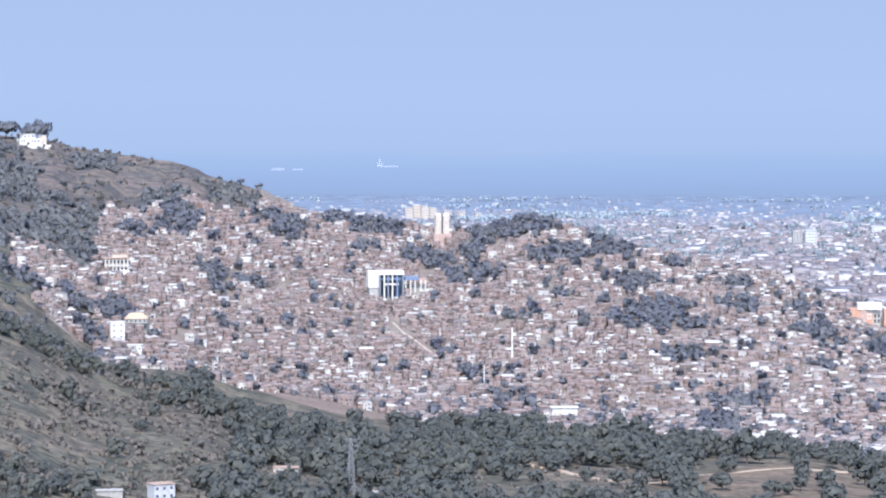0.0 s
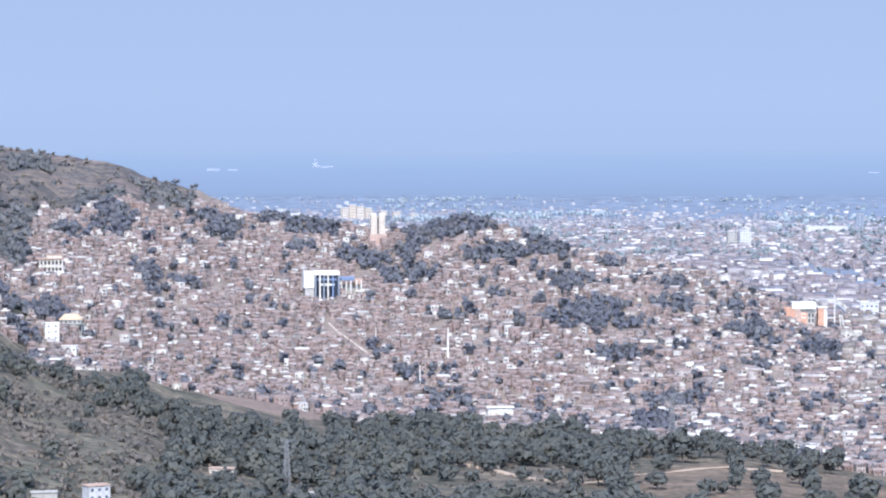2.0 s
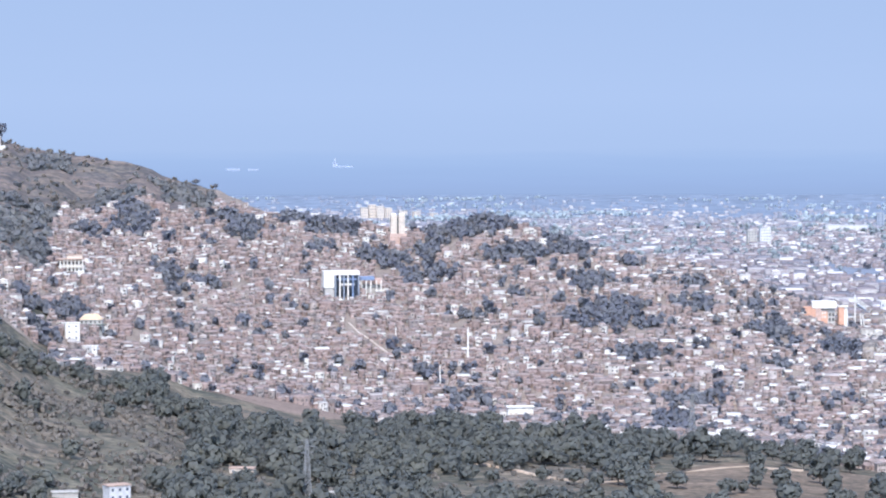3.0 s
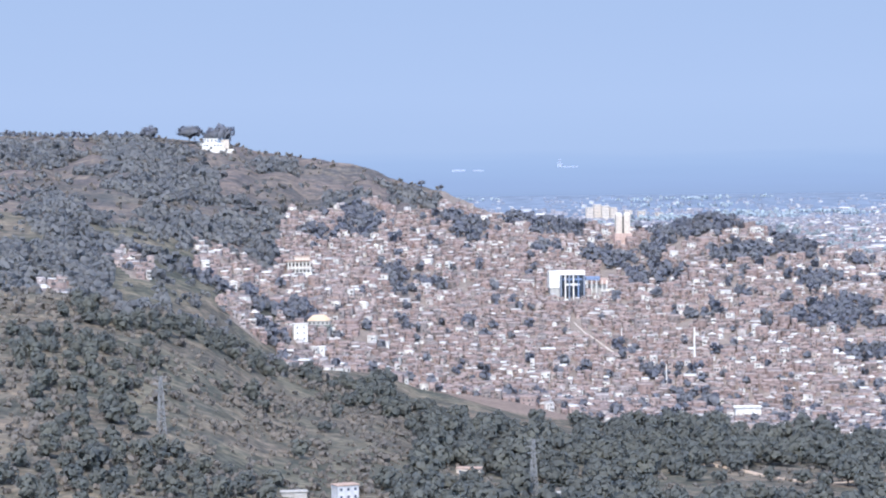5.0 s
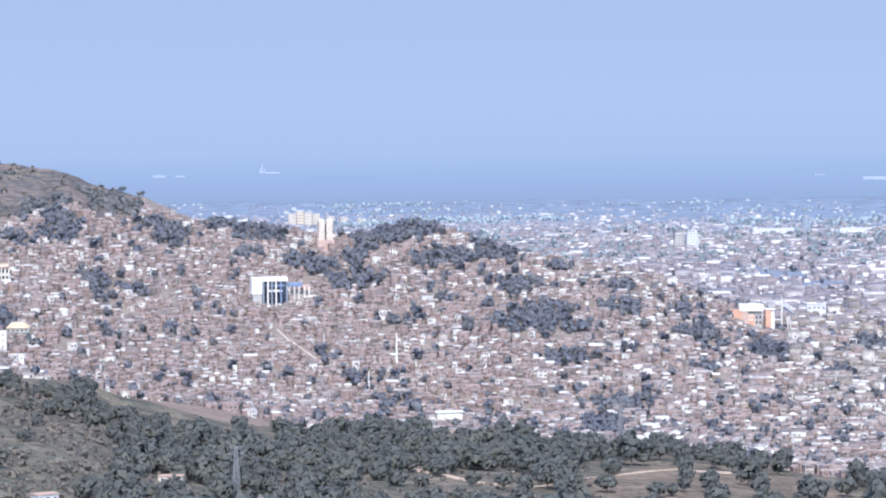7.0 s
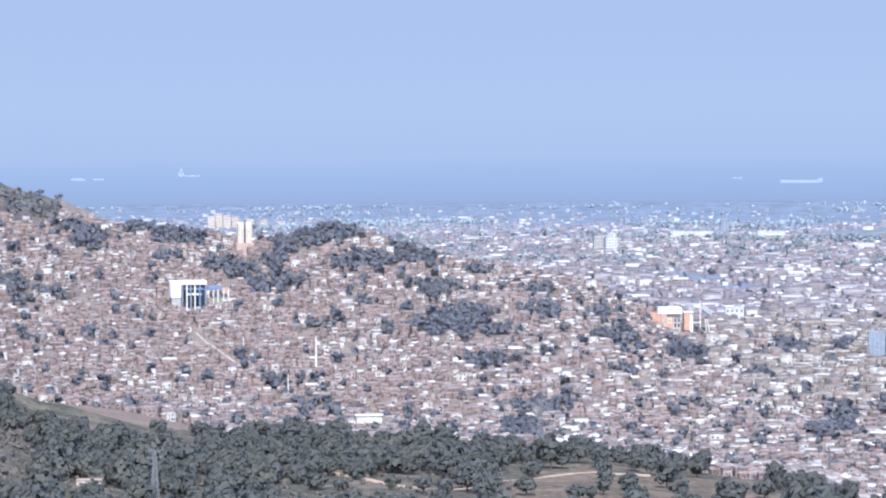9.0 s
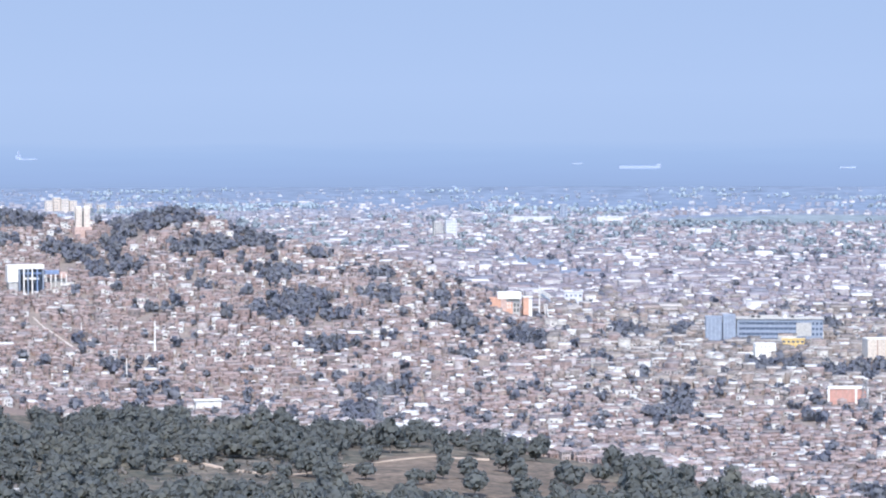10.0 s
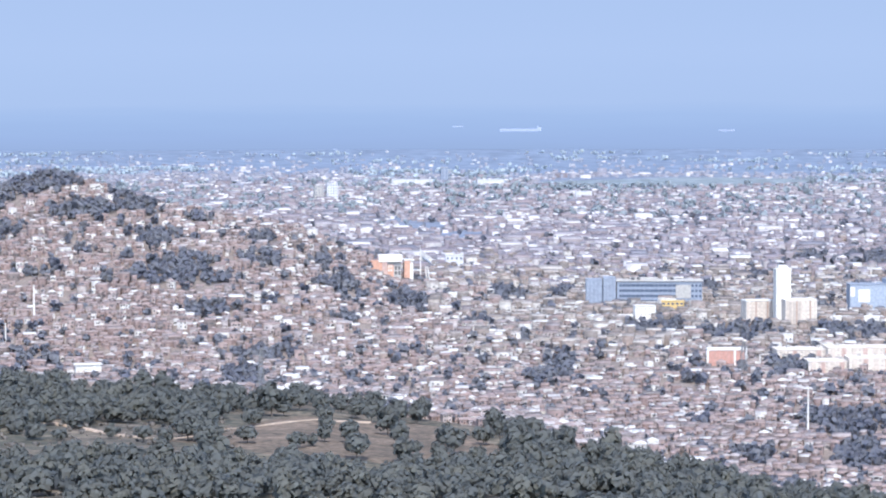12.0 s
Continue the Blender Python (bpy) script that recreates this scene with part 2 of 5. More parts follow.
# upper edge of the wooded foreground
BOUND = np.array([
    (-20, -0.044, 1400), (-12.66, -0.0535, 1430), (-11.65, -0.0575, 1440), (-10.75, -0.0610, 1450), (-9.48, -0.0685, 1490), (-8.24, -0.0813, 1550),
    (-6.87, -0.0855, 1620), (-5.72, -0.0868, 1660), (-4.69, -0.0948, 1700), (-2.38, -0.1, 1770), (-0.57, -0.1062, 1785), (1.5, -0.1087, 1750),
    (3.31, -0.1119, 1712), (5.36, -0.1139, 1689), (7.92, -0.1155, 1665), (10.02, -0.1237, 1585), (13.13, -0.1317, 1509),
    (14.94, -0.1406, 1432), (16.87, -0.1493, 1364), (18.79, -0.1567, 1312), (25, -0.165, 1257), (40, -0.165, 1257)])


def plain_z(d):
    return -(185 + (1900 - np.minimum(d, 4720)) * 0.035)


def wave(x, y):
    """Smooth unevenness of about one unit."""
    return (np.sin(x * 0.021 + 1.3 * np.sin(y * 0.013)) + np.sin(y * 0.027 + 1.1 * np.sin(x * 0.017 + 2)) + 0.5 * np.sin(x * 0.061 + y * 0.047)) / 2.5


def ground_z(az, d):
    """Height of the ground at a bearing (degrees) and distance (metres) from the camera's foot."""
    az, d = np.broadcast_arrays(np.asarray(az, float), np.asarray(d, float))
    a = np.clip(az, -20, 40)
    tc, dc = np.interp(a, CREST[:, 0], CREST[:, 1]), np.interp(a, CREST[:, 0], CREST[:, 2])
    tb, db = np.interp(a, BOUND[:, 0], BOUND[:, 1]), np.interp(a, BOUND[:, 0], BOUND[:, 2])
    zb, zc = tb * db, np.maximum(tc * dc, plain_z(dc))
    dip = 14 * np.clip((-a - 1) / 4, 0, 1)
    ds = np.stack([0 * d, 0 * d + 90, 0 * d + 450, 0 * d + 900, db, db + 110, 0.5 * (db + 110 + dc), dc, dc + 420, 0 * d + 4720, 0 * d + 5200])
    mid = 0.5 * (zb + zc) - dip * 0.5 + 4
    zs = np.stack([0 * d - 3, 0 * d - 24, 0 * d - 92, 0 * d - 152, zb, zb - dip + 2, mid, zc, plain_z(dc + 420), plain_z(4720 + 0 * d), plain_z(5000 + 0 * d)])
    z = zs[0].copy()
    for i in range(len(ds) - 1):
        s = np.clip((d - ds[i]) / (ds[i + 1] - ds[i]), 0, 1)
        z += s * (zs[i + 1] - zs[i])
    x, y = d * np.sin(np.radians(az)), d * np.cos(np.radians(az))
    hilly = np.clip((d - 600) / 400, 0, 1) * np.clip((dc + 100 - d) / 300, 0, 1)
    # gullies run down the mountain's flank
    flank = np.clip((-3.4 - a) / 1.5, 0, 1) * np.clip((d - 2050) / 200, 0, 1) * np.clip((dc - 15 - d) / 120, 0, 1)
    gully = np.abs(np.sin(x * 0.026 + 0.9 * np.sin(d * 0.011) + 0.5)) + 0.5 * np.abs(np.sin(x * 0.071 + d * 0.009))
    return EYE + z + 2.2 * hilly * wave(x, y) - 9 * flank * (1.2 - gully)


def site(az, d):
    """A place on the ground."""
    r = math.radians(az)
    return Vector((d * math.sin(r), d * math.cos(r), float(ground_z(az, d))))


# ---- end of ground shape ----


# ---- building blocks ----
def mesh_from(name, verts, faces, mats, index=None, normals=None):
    """A mesh from an array of places and an array of quads."""
    me = bpy.data.meshes.new(name)
    verts, faces = np.asarray(verts, np.float32), np.asarray(faces, np.int32)
    me.vertices.add(len(verts))
    me.vertices.foreach_set("co", verts.ravel())
    n = faces.shape[1]
    me.loops.add(faces.size)
    me.loops.foreach_set("vertex_index", faces.ravel())
    me.polygons.add(len(faces))
    me.polygons.foreach_set("loop_start", np.arange(0, faces.size, n, dtype=np.int32))
    for m in mats:
        me.materials.append(m)
    if index is not None:
        me.polygons.foreach_set("material_index", np.asarray(index, np.int32))
    me.update(calc_edges=True)
    me.validate()
    if normals is not None:
        me.polygons.foreach_set("use_smooth", np.ones(len(me.polygons), bool))
        at = me.attributes.new("custom_normal", "FLOAT_VECTOR", "POINT")
        at.data.foreach_set("vector", np.asarray(normals, np.float32).ravel())
    return me


def part(name, bm, mat, parent, label=""):
    me = bpy.data.meshes.new(name)
    bm.to_mesh(me)
    bm.free()
    me.materials.append(mat)
    ob = new(name, me)
    ob.parent = parent
    return tagged(ob, label)


def thing(name, place, turn=0.0, label="", category="", group="", kind=""):
    """An empty at a thing's base; turn: degrees about the vertical."""
    ob = new(name)
    ob.empty_display_size = 0.5
    ob.matrix_basis = pose(*place, 0, 0, turn)
    return tagged(ob, label, category, group, kind)


def box(bm, x0, x1, y0, y1, z0, z1):
    m = Matrix.Translation(((x0 + x1) / 2, (y0 + y1) / 2, (z0 + z1) / 2)) @ Matrix.Diagonal((x1 - x0, y1 - y0, z1 - z0, 1))
    bmesh.ops.create_cube(bm, size=1, matrix=m)
    return bm


def box_bm(*size, bevel=0.0):
    bm = box(bmesh.new(), *size)
    if bevel:
        bmesh.ops.bevel(bm, geom=bm.edges[:], offset=bevel, segments=1, affect="EDGES")
    return bm


def cyl_bm(x, y, z0, z1, r0, r1, seg=16):
    bm = bmesh.new()
    bmesh.ops.create_cone(bm, cap_ends=True, segments=seg, radius1=r0, radius2=r1, depth=z1 - z0, matrix=Matrix.Translation((x, y, (z0 + z1) / 2)))
    return bm


def beam(bm, a, b, r):
    """A four-sided bar from a to b."""
    a, b = Vector(a), Vector(b)
    m = Matrix.Translation((a + b) / 2) @ (b - a).to_track_quat("Z", "Y").to_matrix().to_4x4()
    bmesh.ops.create_cone(bm, cap_ends=True, segments=4, radius1=r, radius2=r, depth=(b - a).length, matrix=m)


# ---- ground ----
AZ = np.concatenate([np.arange(-180, -18, 6.0), np.arange(-18, 27, 0.09), np.arange(27, 180, 6.0)])
DS = np.concatenate([[0.05, 8, 30, 90, 200, 320, 450, 600, 750], np.arange(850, 2800, 14), np.arange(2800, 4990, 55)])


def inside(az, d, rows):
    """Which places lie in one of the patches (bearing, distance, half width in degrees, half depth), by how far: 1 at the middle, 0 at the rim."""
    best = np.full(np.shape(az), -9.0)
    for a, r, ha, hd in rows:
        best = np.maximum(best, 1 - np.sqrt(((az - a) / ha) ** 2 + ((d - r) / hd) ** 2))
    return best


# hamlets above the near slope, and the woods and open grass round them: bearing, distance, half width in degrees, half depth
HAMLETS = [(-11.15, 1761, 0.55, 80), (-8.99, 1897, 1.0, 85), (-8.5, 1755, 0.8, 60), (-12.98, 1544, 0.5, 90), (-7.6, 1765, 0.75, 60), (-8.1, 1925, 0.75, 45)]
NEAR_WOOD = [(-12.45, 1257, 1.53, 73), (-12.35, 1148, 1.28, 54), (-9.97, 1058, 1.91, 40), (-12.63, 1032, 1.28, 50), (-5.44, 1640, 1.79, 172), (-9.14, 1687, 1.02, 45), (-10.15, 1560, 1.02, 80), (-11.8, 1400, 1.4, 35), (-8.6, 1500, 0.8, 60), (-9.6, 1450, 0.7, 45), (-10.6, 1425, 0.6, 38)]
NEAR_GRASS = [(-9.91, 1396, 1.4, 64), (-8.77, 1436, 1.53, 48), (-10.08, 1143, 2.17, 33), (-7.91, 1167, 1.15, 45), (-11.81, 1346, 1.02, 24), (-9.55, 1247, 0.77, 35), (-6.23, 1298, 1.15, 70)]
MOUNTAIN_WOOD = [(-10.61, 2354, 1.28, 238), (-8.28, 2106, 0.96, 154), (-12.28, 1656, 1.66, 206), (-6.16, 2314, 0.60, 110), (-4.55, 2478, 0.75, 45), (-11.11, 2470, 0.77, 168), (-12.77, 1959, 0.77, 171),
                 (-9.87, 1976, 1.02, 122), (-7.81, 2535, 0.6, 45), (-9.51, 1808, 1.02, 50), (-13.9, 2480, 1.4, 90)]
MOUNTAIN_GRASS = [(-6.92, 2484, 1.79, 110), (-11.88, 2149, 1.15, 149), (-9.09, 2330, 0.89, 206), (-12.5, 2387, 0.77, 123), (-5.38, 2536, 0.77, 124)]


def settled(az, d):
    """True on the settled hillside and in the town, false on woods and grass."""
    db = np.interp(az, BOUND[:, 0], BOUND[:, 2])
    low = np.interp(az, [-8.0, -7.4], [1680, 0])
    top = np.interp(az, [-8.1, -7.6, -6.5, -5, -4.2, -3.5], [1990, 2290, 2360, 2400, 2430, 5000])
    main = (az > -7.95) & (d > np.maximum(db - 25 + 30 * np.clip((-az) / 2, 0, 1), low)) & (d < top) & (d < 4690)
    x, y = d * np.sin(np.radians(az)), d * np.cos(np.radians(az))
    return main | (inside(az, d, HAMLETS) + 0.3 * wave(x * 3, y * 3) > 0.12)


def build_ground():
    a, d = np.meshgrid(AZ, DS, indexing="ij")
    z = ground_z(a, d)
    x, y = d * np.sin(np.radians(a)), d * np.cos(np.radians(a))
    v = np.stack([x, y, z], -1).reshape(-1, 3)
    n, m = len(AZ), len(DS)
    i, j = np.meshgrid(np.arange(n), np.arange(m - 1), indexing="ij")
    k = (i + 1) % n
    f = np.stack([i * m + j, i * m + j + 1, k * m + j + 1, k * m + j], -1).reshape(-1, 4)
    ac = a[:, :-1] + 0.04
    dm = (d[:, :-1] + d[:, 1:]) / 2
    idx = np.zeros(ac.shape, int)
    idx[settled(ac, dm)] = 1
    # the plain turns haze-blue in two painted steps
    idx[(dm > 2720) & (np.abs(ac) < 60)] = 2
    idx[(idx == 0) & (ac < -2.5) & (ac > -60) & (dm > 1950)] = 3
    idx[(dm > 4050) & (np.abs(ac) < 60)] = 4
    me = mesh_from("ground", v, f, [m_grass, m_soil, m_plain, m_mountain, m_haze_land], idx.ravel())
    me.polygons.foreach_set("use_smooth", np.ones(len(me.polygons), bool))
    tagged(new("ground", me), "dry grassy hills running down to a wide city plain", "ground", kind="structure")


build_ground()


def draped(name, line, width, mat, lift, label, category):
    """A strip of ground along a line of (bearing, distance), its width in metres along the sight; ragged at its edges."""
    rng = np.random.default_rng(len(line) + int(width))
    t = np.linspace(0, len(line) - 1, 10 * len(line))
    az = np.interp(t, range(len(line)), [p[0] for p in line])
    dd = np.interp(t, range(len(line)), [p[1] for p in line])
    ww = np.interp(t, range(len(line)), [p[2] if len(p) > 2 else width for p in line]) * (1 + 0.12 * np.sin(t * 3.1) + rng.uniform(-0.03, 0.03, len(t)))
    cols = np.linspace(-0.5, 0.5, 9)
    a = np.repeat(az[:, None], 9, 1)
    d = dd[:, None] + ww[:, None] * cols[None]
    z = ground_z(a, d) + np.where(np.abs(cols) > 0.45, -0.5, lift)[None]
    v = np.stack([d * np.sin(np.radians(a)), d * np.cos(np.radians(a)), z], -1).reshape(-1, 3)
    i, j = np.meshgrid(np.arange(len(t) - 1), np.arange(8), indexing="ij")
    f = np.stack([i * 9 + j, i * 9 + j + 1, (i + 1) * 9 + j + 1, (i + 1) * 9 + j], -1).reshape(-1, 4)
    return tagged(new(name, mesh_from(name, v, f, [mat])), label, category, kind="structure")


draped("bare_field", [(-4.7, 1775, 20), (-3.9, 1745, 80), (-2.8, 1725, 110), (-1.7, 1725, 110), (-0.65, 1735, 70), (-0.4, 1735, 10)], 70, m_field, 0.7, "bare brown field below the hillside houses", "field")
draped("dry_meadow", [(4.4, 1270, 15), (5.5, 1300, 110), (6.5, 1315, 230), (8, 1330, 310), (9.5, 1345, 330), (11, 1365, 250), (12.5, 1320, 100), (13.2, 1290, 15)], 100, m_dry_meadow, 0.6, "dry brown meadow with scattered round trees", "field")
draped("dirt_path", [(1.75, 1398), (2.05, 1390), (2.81, 1364), (3.83, 1310), (4.47, 1274), (5.11, 1300), (6.14, 1370), (7.43, 1420), (7.95, 1444), (9.2, 1462)], 8.5, m_path, 0.9, "pale dirt track along the wood's edge", "path")
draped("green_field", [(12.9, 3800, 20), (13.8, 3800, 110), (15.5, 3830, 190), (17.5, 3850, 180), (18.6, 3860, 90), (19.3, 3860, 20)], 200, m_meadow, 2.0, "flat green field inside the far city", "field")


# ---- distance ----
def build_backdrop():
    """Hazy land, low hills and the pale sky over them, painted by height on a glowing screen far out at the horizon."""
    m = bpy.data.materials.new("hazy_distance")
    m.use_nodes = True
    nt = m.node_tree
    nt.nodes.remove(nt.nodes["Principled BSDF"])
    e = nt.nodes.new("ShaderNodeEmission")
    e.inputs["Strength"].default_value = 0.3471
    co = nt.nodes.new("ShaderNodeTexCoord")
    sep = nt.nodes.new("ShaderNodeSeparateXYZ")
    nt.links.new(co.outputs["Object"], sep.inputs[0])
    vm = nt.nodes.new("ShaderNodeMapping")
    vm.inputs["Scale"].default_value = (0.0035, 0.0035, 0.06)
    nt.links.new(co.outputs["Object"], vm.inputs["Vector"])
    ns = nt.nodes.new("ShaderNodeTexNoise")
    ns.inputs["Scale"].default_value, ns.inputs["Detail"].default_value = 1.0, 5
    nt.links.new(vm.outputs[0], ns.inputs["Vector"])
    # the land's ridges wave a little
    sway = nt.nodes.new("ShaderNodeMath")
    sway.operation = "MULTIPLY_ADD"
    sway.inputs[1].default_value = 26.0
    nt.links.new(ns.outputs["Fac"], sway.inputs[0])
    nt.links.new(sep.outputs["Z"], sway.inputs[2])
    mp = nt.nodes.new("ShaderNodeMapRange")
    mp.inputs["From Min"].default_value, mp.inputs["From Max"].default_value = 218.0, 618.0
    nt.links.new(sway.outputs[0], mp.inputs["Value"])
    # haze below, sky above: glow colours set by height
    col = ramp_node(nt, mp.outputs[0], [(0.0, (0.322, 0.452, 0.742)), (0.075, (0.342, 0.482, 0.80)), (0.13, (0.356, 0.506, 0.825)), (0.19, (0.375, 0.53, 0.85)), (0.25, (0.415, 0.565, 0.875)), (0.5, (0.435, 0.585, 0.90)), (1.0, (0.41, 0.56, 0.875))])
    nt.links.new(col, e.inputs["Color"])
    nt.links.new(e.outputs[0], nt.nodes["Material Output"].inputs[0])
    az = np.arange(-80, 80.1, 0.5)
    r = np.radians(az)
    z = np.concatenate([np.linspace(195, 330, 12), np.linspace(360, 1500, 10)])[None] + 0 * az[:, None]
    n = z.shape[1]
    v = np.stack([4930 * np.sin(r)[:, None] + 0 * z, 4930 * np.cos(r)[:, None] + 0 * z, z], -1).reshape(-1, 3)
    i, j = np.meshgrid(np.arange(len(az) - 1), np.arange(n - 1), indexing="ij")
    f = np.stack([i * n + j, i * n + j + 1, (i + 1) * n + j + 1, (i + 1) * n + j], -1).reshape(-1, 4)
    back = tagged(new("backdrop", mesh_from("backdrop", v, f, [m])), "glowing screen of hazy blue land and pale sky at the horizon", "backdrop", kind="structure")
    # the few white buildings in the haze, their paint dimmed blue for it
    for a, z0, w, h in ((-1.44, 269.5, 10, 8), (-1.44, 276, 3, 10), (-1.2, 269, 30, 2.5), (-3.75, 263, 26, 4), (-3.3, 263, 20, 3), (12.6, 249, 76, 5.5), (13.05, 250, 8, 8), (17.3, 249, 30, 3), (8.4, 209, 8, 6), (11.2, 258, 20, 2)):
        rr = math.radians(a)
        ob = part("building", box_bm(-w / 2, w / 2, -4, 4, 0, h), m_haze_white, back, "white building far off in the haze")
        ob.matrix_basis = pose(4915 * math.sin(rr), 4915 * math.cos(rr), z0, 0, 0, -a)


build_backdrop()

# ---- green patches: bearing, distance, half width in degrees, half depth in metres ----
GREEN_CREST = [(2.91, 2248, 0.52, 30), (1.82, 2340, 0.65, 45), (1.11, 2356, 0.58, 45), (2.27, 2228, 0.39, 26), (3.81, 2312, 0.45, 45), (4.2, 2296, 0.32, 45), (-0.05, 2284, 0.45, 26), (-0.5, 2316, 0.39, 30), (-1.21, 2425, 0.32, 40), (-1.86, 2444, 0.39, 45), (-2.5, 2468, 0.26, 45), (-3.78, 2412, 0.39, 30), (-3.4, 2408, 0.32, 28), (-5.96, 2288, 0.41, 72), (-6.98, 2184, 0.32, 34), (0.46, 2228, 0.32, 26), (0.98, 2220, 0.26, 24)]
GREEN_RIDGE = [(0.64, 2321, 0.28, 45), (1.43, 2330, 0.6, 30), (1.03, 2208, 0.34, 16), (-1.67, 2345, 0.3, 23), (-3.47, 2360, 0.45, 28)]
GREEN_SLOPE = [(4.71, 2068, 0.93, 56), (4.33, 2172, 0.52, 28), (-5.2, 2116, 0.41, 40), (-7.5, 1862, 0.45, 26), (-8.05, 1750, 0.36, 30), (-9.6, 1800, 0.4, 30), (-8.4, 1840, 0.4, 22), (-4.43, 2124, 0.28, 14), (-2.89, 2116, 0.13, 12), (-2.54, 2132, 0.09, 12), (-3.6, 2036, 0.13, 14), (-0.18, 2156, 0.09, 12), (2.66, 2120, 0.18, 16), (1.5, 2060, 0.18, 10), (2.01, 2060, 0.23, 14), (0.21, 2000, 0.14, 8), (1.37, 1928, 0.36, 14), (1.69, 1864, 0.46, 20), (0.59, 1940, 0.23, 18), (-0.96, 1952, 0.12, 14), (-3.15, 1880, 0.15, 10), (6.26, 1744, 0.41, 56), (-5.07, 1960, 0.18, 16), (-2.37, 2116, 0.13, 10)]
GREEN_EAST = [(8.66, 2068, 0.49, 48), (9.92, 2076, 0.45, 56), (6.76, 2116, 0.46, 32), (6.63, 2208, 0.36, 20), (5.36, 1952, 0.54, 16), (4.08, 1940, 0.23, 12), (7.14, 1972, 0.23, 14), (6.25, 1960, 0.17, 12), (8.67, 1936, 0.18, 16), (5.74, 1872, 0.18, 14), (7.02, 1832, 0.41, 14), (6.26, 1836, 0.31, 14), (8.03, 2156, 0.26, 20), (5.35, 2264, 0.26, 14)]
GREEN_TOWN = [(9.85, 2068, 0.31, 38), (13.53, 1800, 0.36, 64), (13.02, 1728, 0.28, 34), (12.31, 2252, 0.31, 56), (15.66, 2012, 0.54, 40), (17.58, 1980, 0.71, 34), (18.85, 1784, 0.49, 24), (20.12, 1552, 0.97, 40), (16.93, 2312, 0.23, 50), (19.61, 2008, 0.28, 30), (20.61, 1992, 0.39, 40), (20.48, 2632, 0.45, 54), (10.37, 3012, 0.52, 66), (9.73, 3080, 0.26, 50), (19.35, 2152, 0.15, 30), (11.66, 2008, 0.23, 32)]
OPEN_GROUND = [(-9.03, 1228, 1.94, 88), (-9.52, 1400, 1.16, 80), (-6.23, 1368, 1.42, 86), (1.5, 1304, 0.77, 64), (7.03, 1384, 1.42, 108), (-2.76, 1736, 1.81, 100), (-8.4, 1180, 0.77, 26), (7.6, 1365, 1.9, 140), (10.5, 1395, 1.7, 105), (3.7, 1344, 1.16, 54), (8.46, 1275, 2.3, 55), (9.63, 1320, 1.15, 60), (2.8, 1318, 1.4, 34), (4.7, 1240, 1.1, 22), (12.35, 1284, 0.52, 50)]
GREEN_PLAIN = [(12.42, 2256, 0.41, 56), (13.51, 2280, 0.23, 42), (16.92, 2316, 0.26, 44), (18.0, 2436, 0.23, 36), (20.4, 2296, 0.28, 46), (19.91, 1988, 0.34, 32), (18.77, 1792, 0.59, 28), (16.54, 1736, 0.23, 18), (17.89, 1440, 0.52, 30), (20.43, 1448, 0.65, 52), (19.79, 1576, 0.77, 36), (22.31, 2576, 0.46, 72), (20.73, 2568, 0.26, 46), (21.68, 2068, 0.34, 46), (19.14, 2628, 0.26, 48), (11.3, 2888, 0.65, 44), (10.14, 3064, 0.39, 42)]
GREEN = GREEN_CREST + GREEN_RIDGE + GREEN_SLOPE + GREEN_EAST + GREEN_TOWN + GREEN_PLAIN


def green_at(az, d):
    """How far inside a grove a place lies; groves have ragged outlines and gaps."""
    x, y = d * np.sin(np.radians(az)), d * np.cos(np.radians(az))
    return inside(az, d, GREEN) + 0.42 * wave(x * 3.3, y * 3.3 + 70) + 0.07


# round plots kept free for the larger buildings: bearing, distance, radius
KEEP = [(-1.32, 2164, 18), (-0.62, 2180, 10), (-0.03, 2362, 12), (-9.31, 2582, 18), (-7.42, 1994, 12), (-7.41, 1778, 8), (-6.97, 1842, 11), (15.44, 2200, 30),
        (14.4, 2200, 28), (16.5, 2200, 28), (18.56, 2032, 12), (18.0, 2052, 15), (18.93, 2026, 16), (20.35, 2182, 18), (21.0, 2182, 18), (17.31, 1808, 16), (19.2, 1832, 18),
        (20.2, 1832, 20), (19.7, 1776, 16), (20.6, 1776, 18), (21.3, 1776, 16), (22.24, 1812, 20), (9.68, 2226, 22), (11.11, 2470, 10), (2.77, 1764, 11), (16.09, 2144, 11),
        (15.25, 2060, 14), (21.87, 2390, 26),
        (-3.58, 1205, 40), (-6.43, 1078, 22), (0.33, 1295, 26), (-7.6, 1068, 18), (-1.6, 1135, 22)]
LANE = [(-1.15, 2080), (-0.91, 2056), (-0.61, 2040), (-0.2, 2004)]  # stepped lane between the brick houses
KEEP += [(LANE[i][0] + (LANE[i + 1][0] - LANE[i][0]) * k / 4, LANE[i][1] + (LANE[i + 1][1] - LANE[i][1]) * k / 4 - 4, 5.2) for i in range(3) for k in range(4)]
draped("stepped_lane", LANE, 2.8, m_steps, 0.7, "pale stepped lane between hillside houses", "path")


def free(az, d):
    ok = np.ones(np.shape(az), bool)
    for a, r, rad in KEEP:
        ok &= ((az - a) * math.pi / 180 * d) ** 2 + (d - r) ** 2 > rad ** 2
    return ok


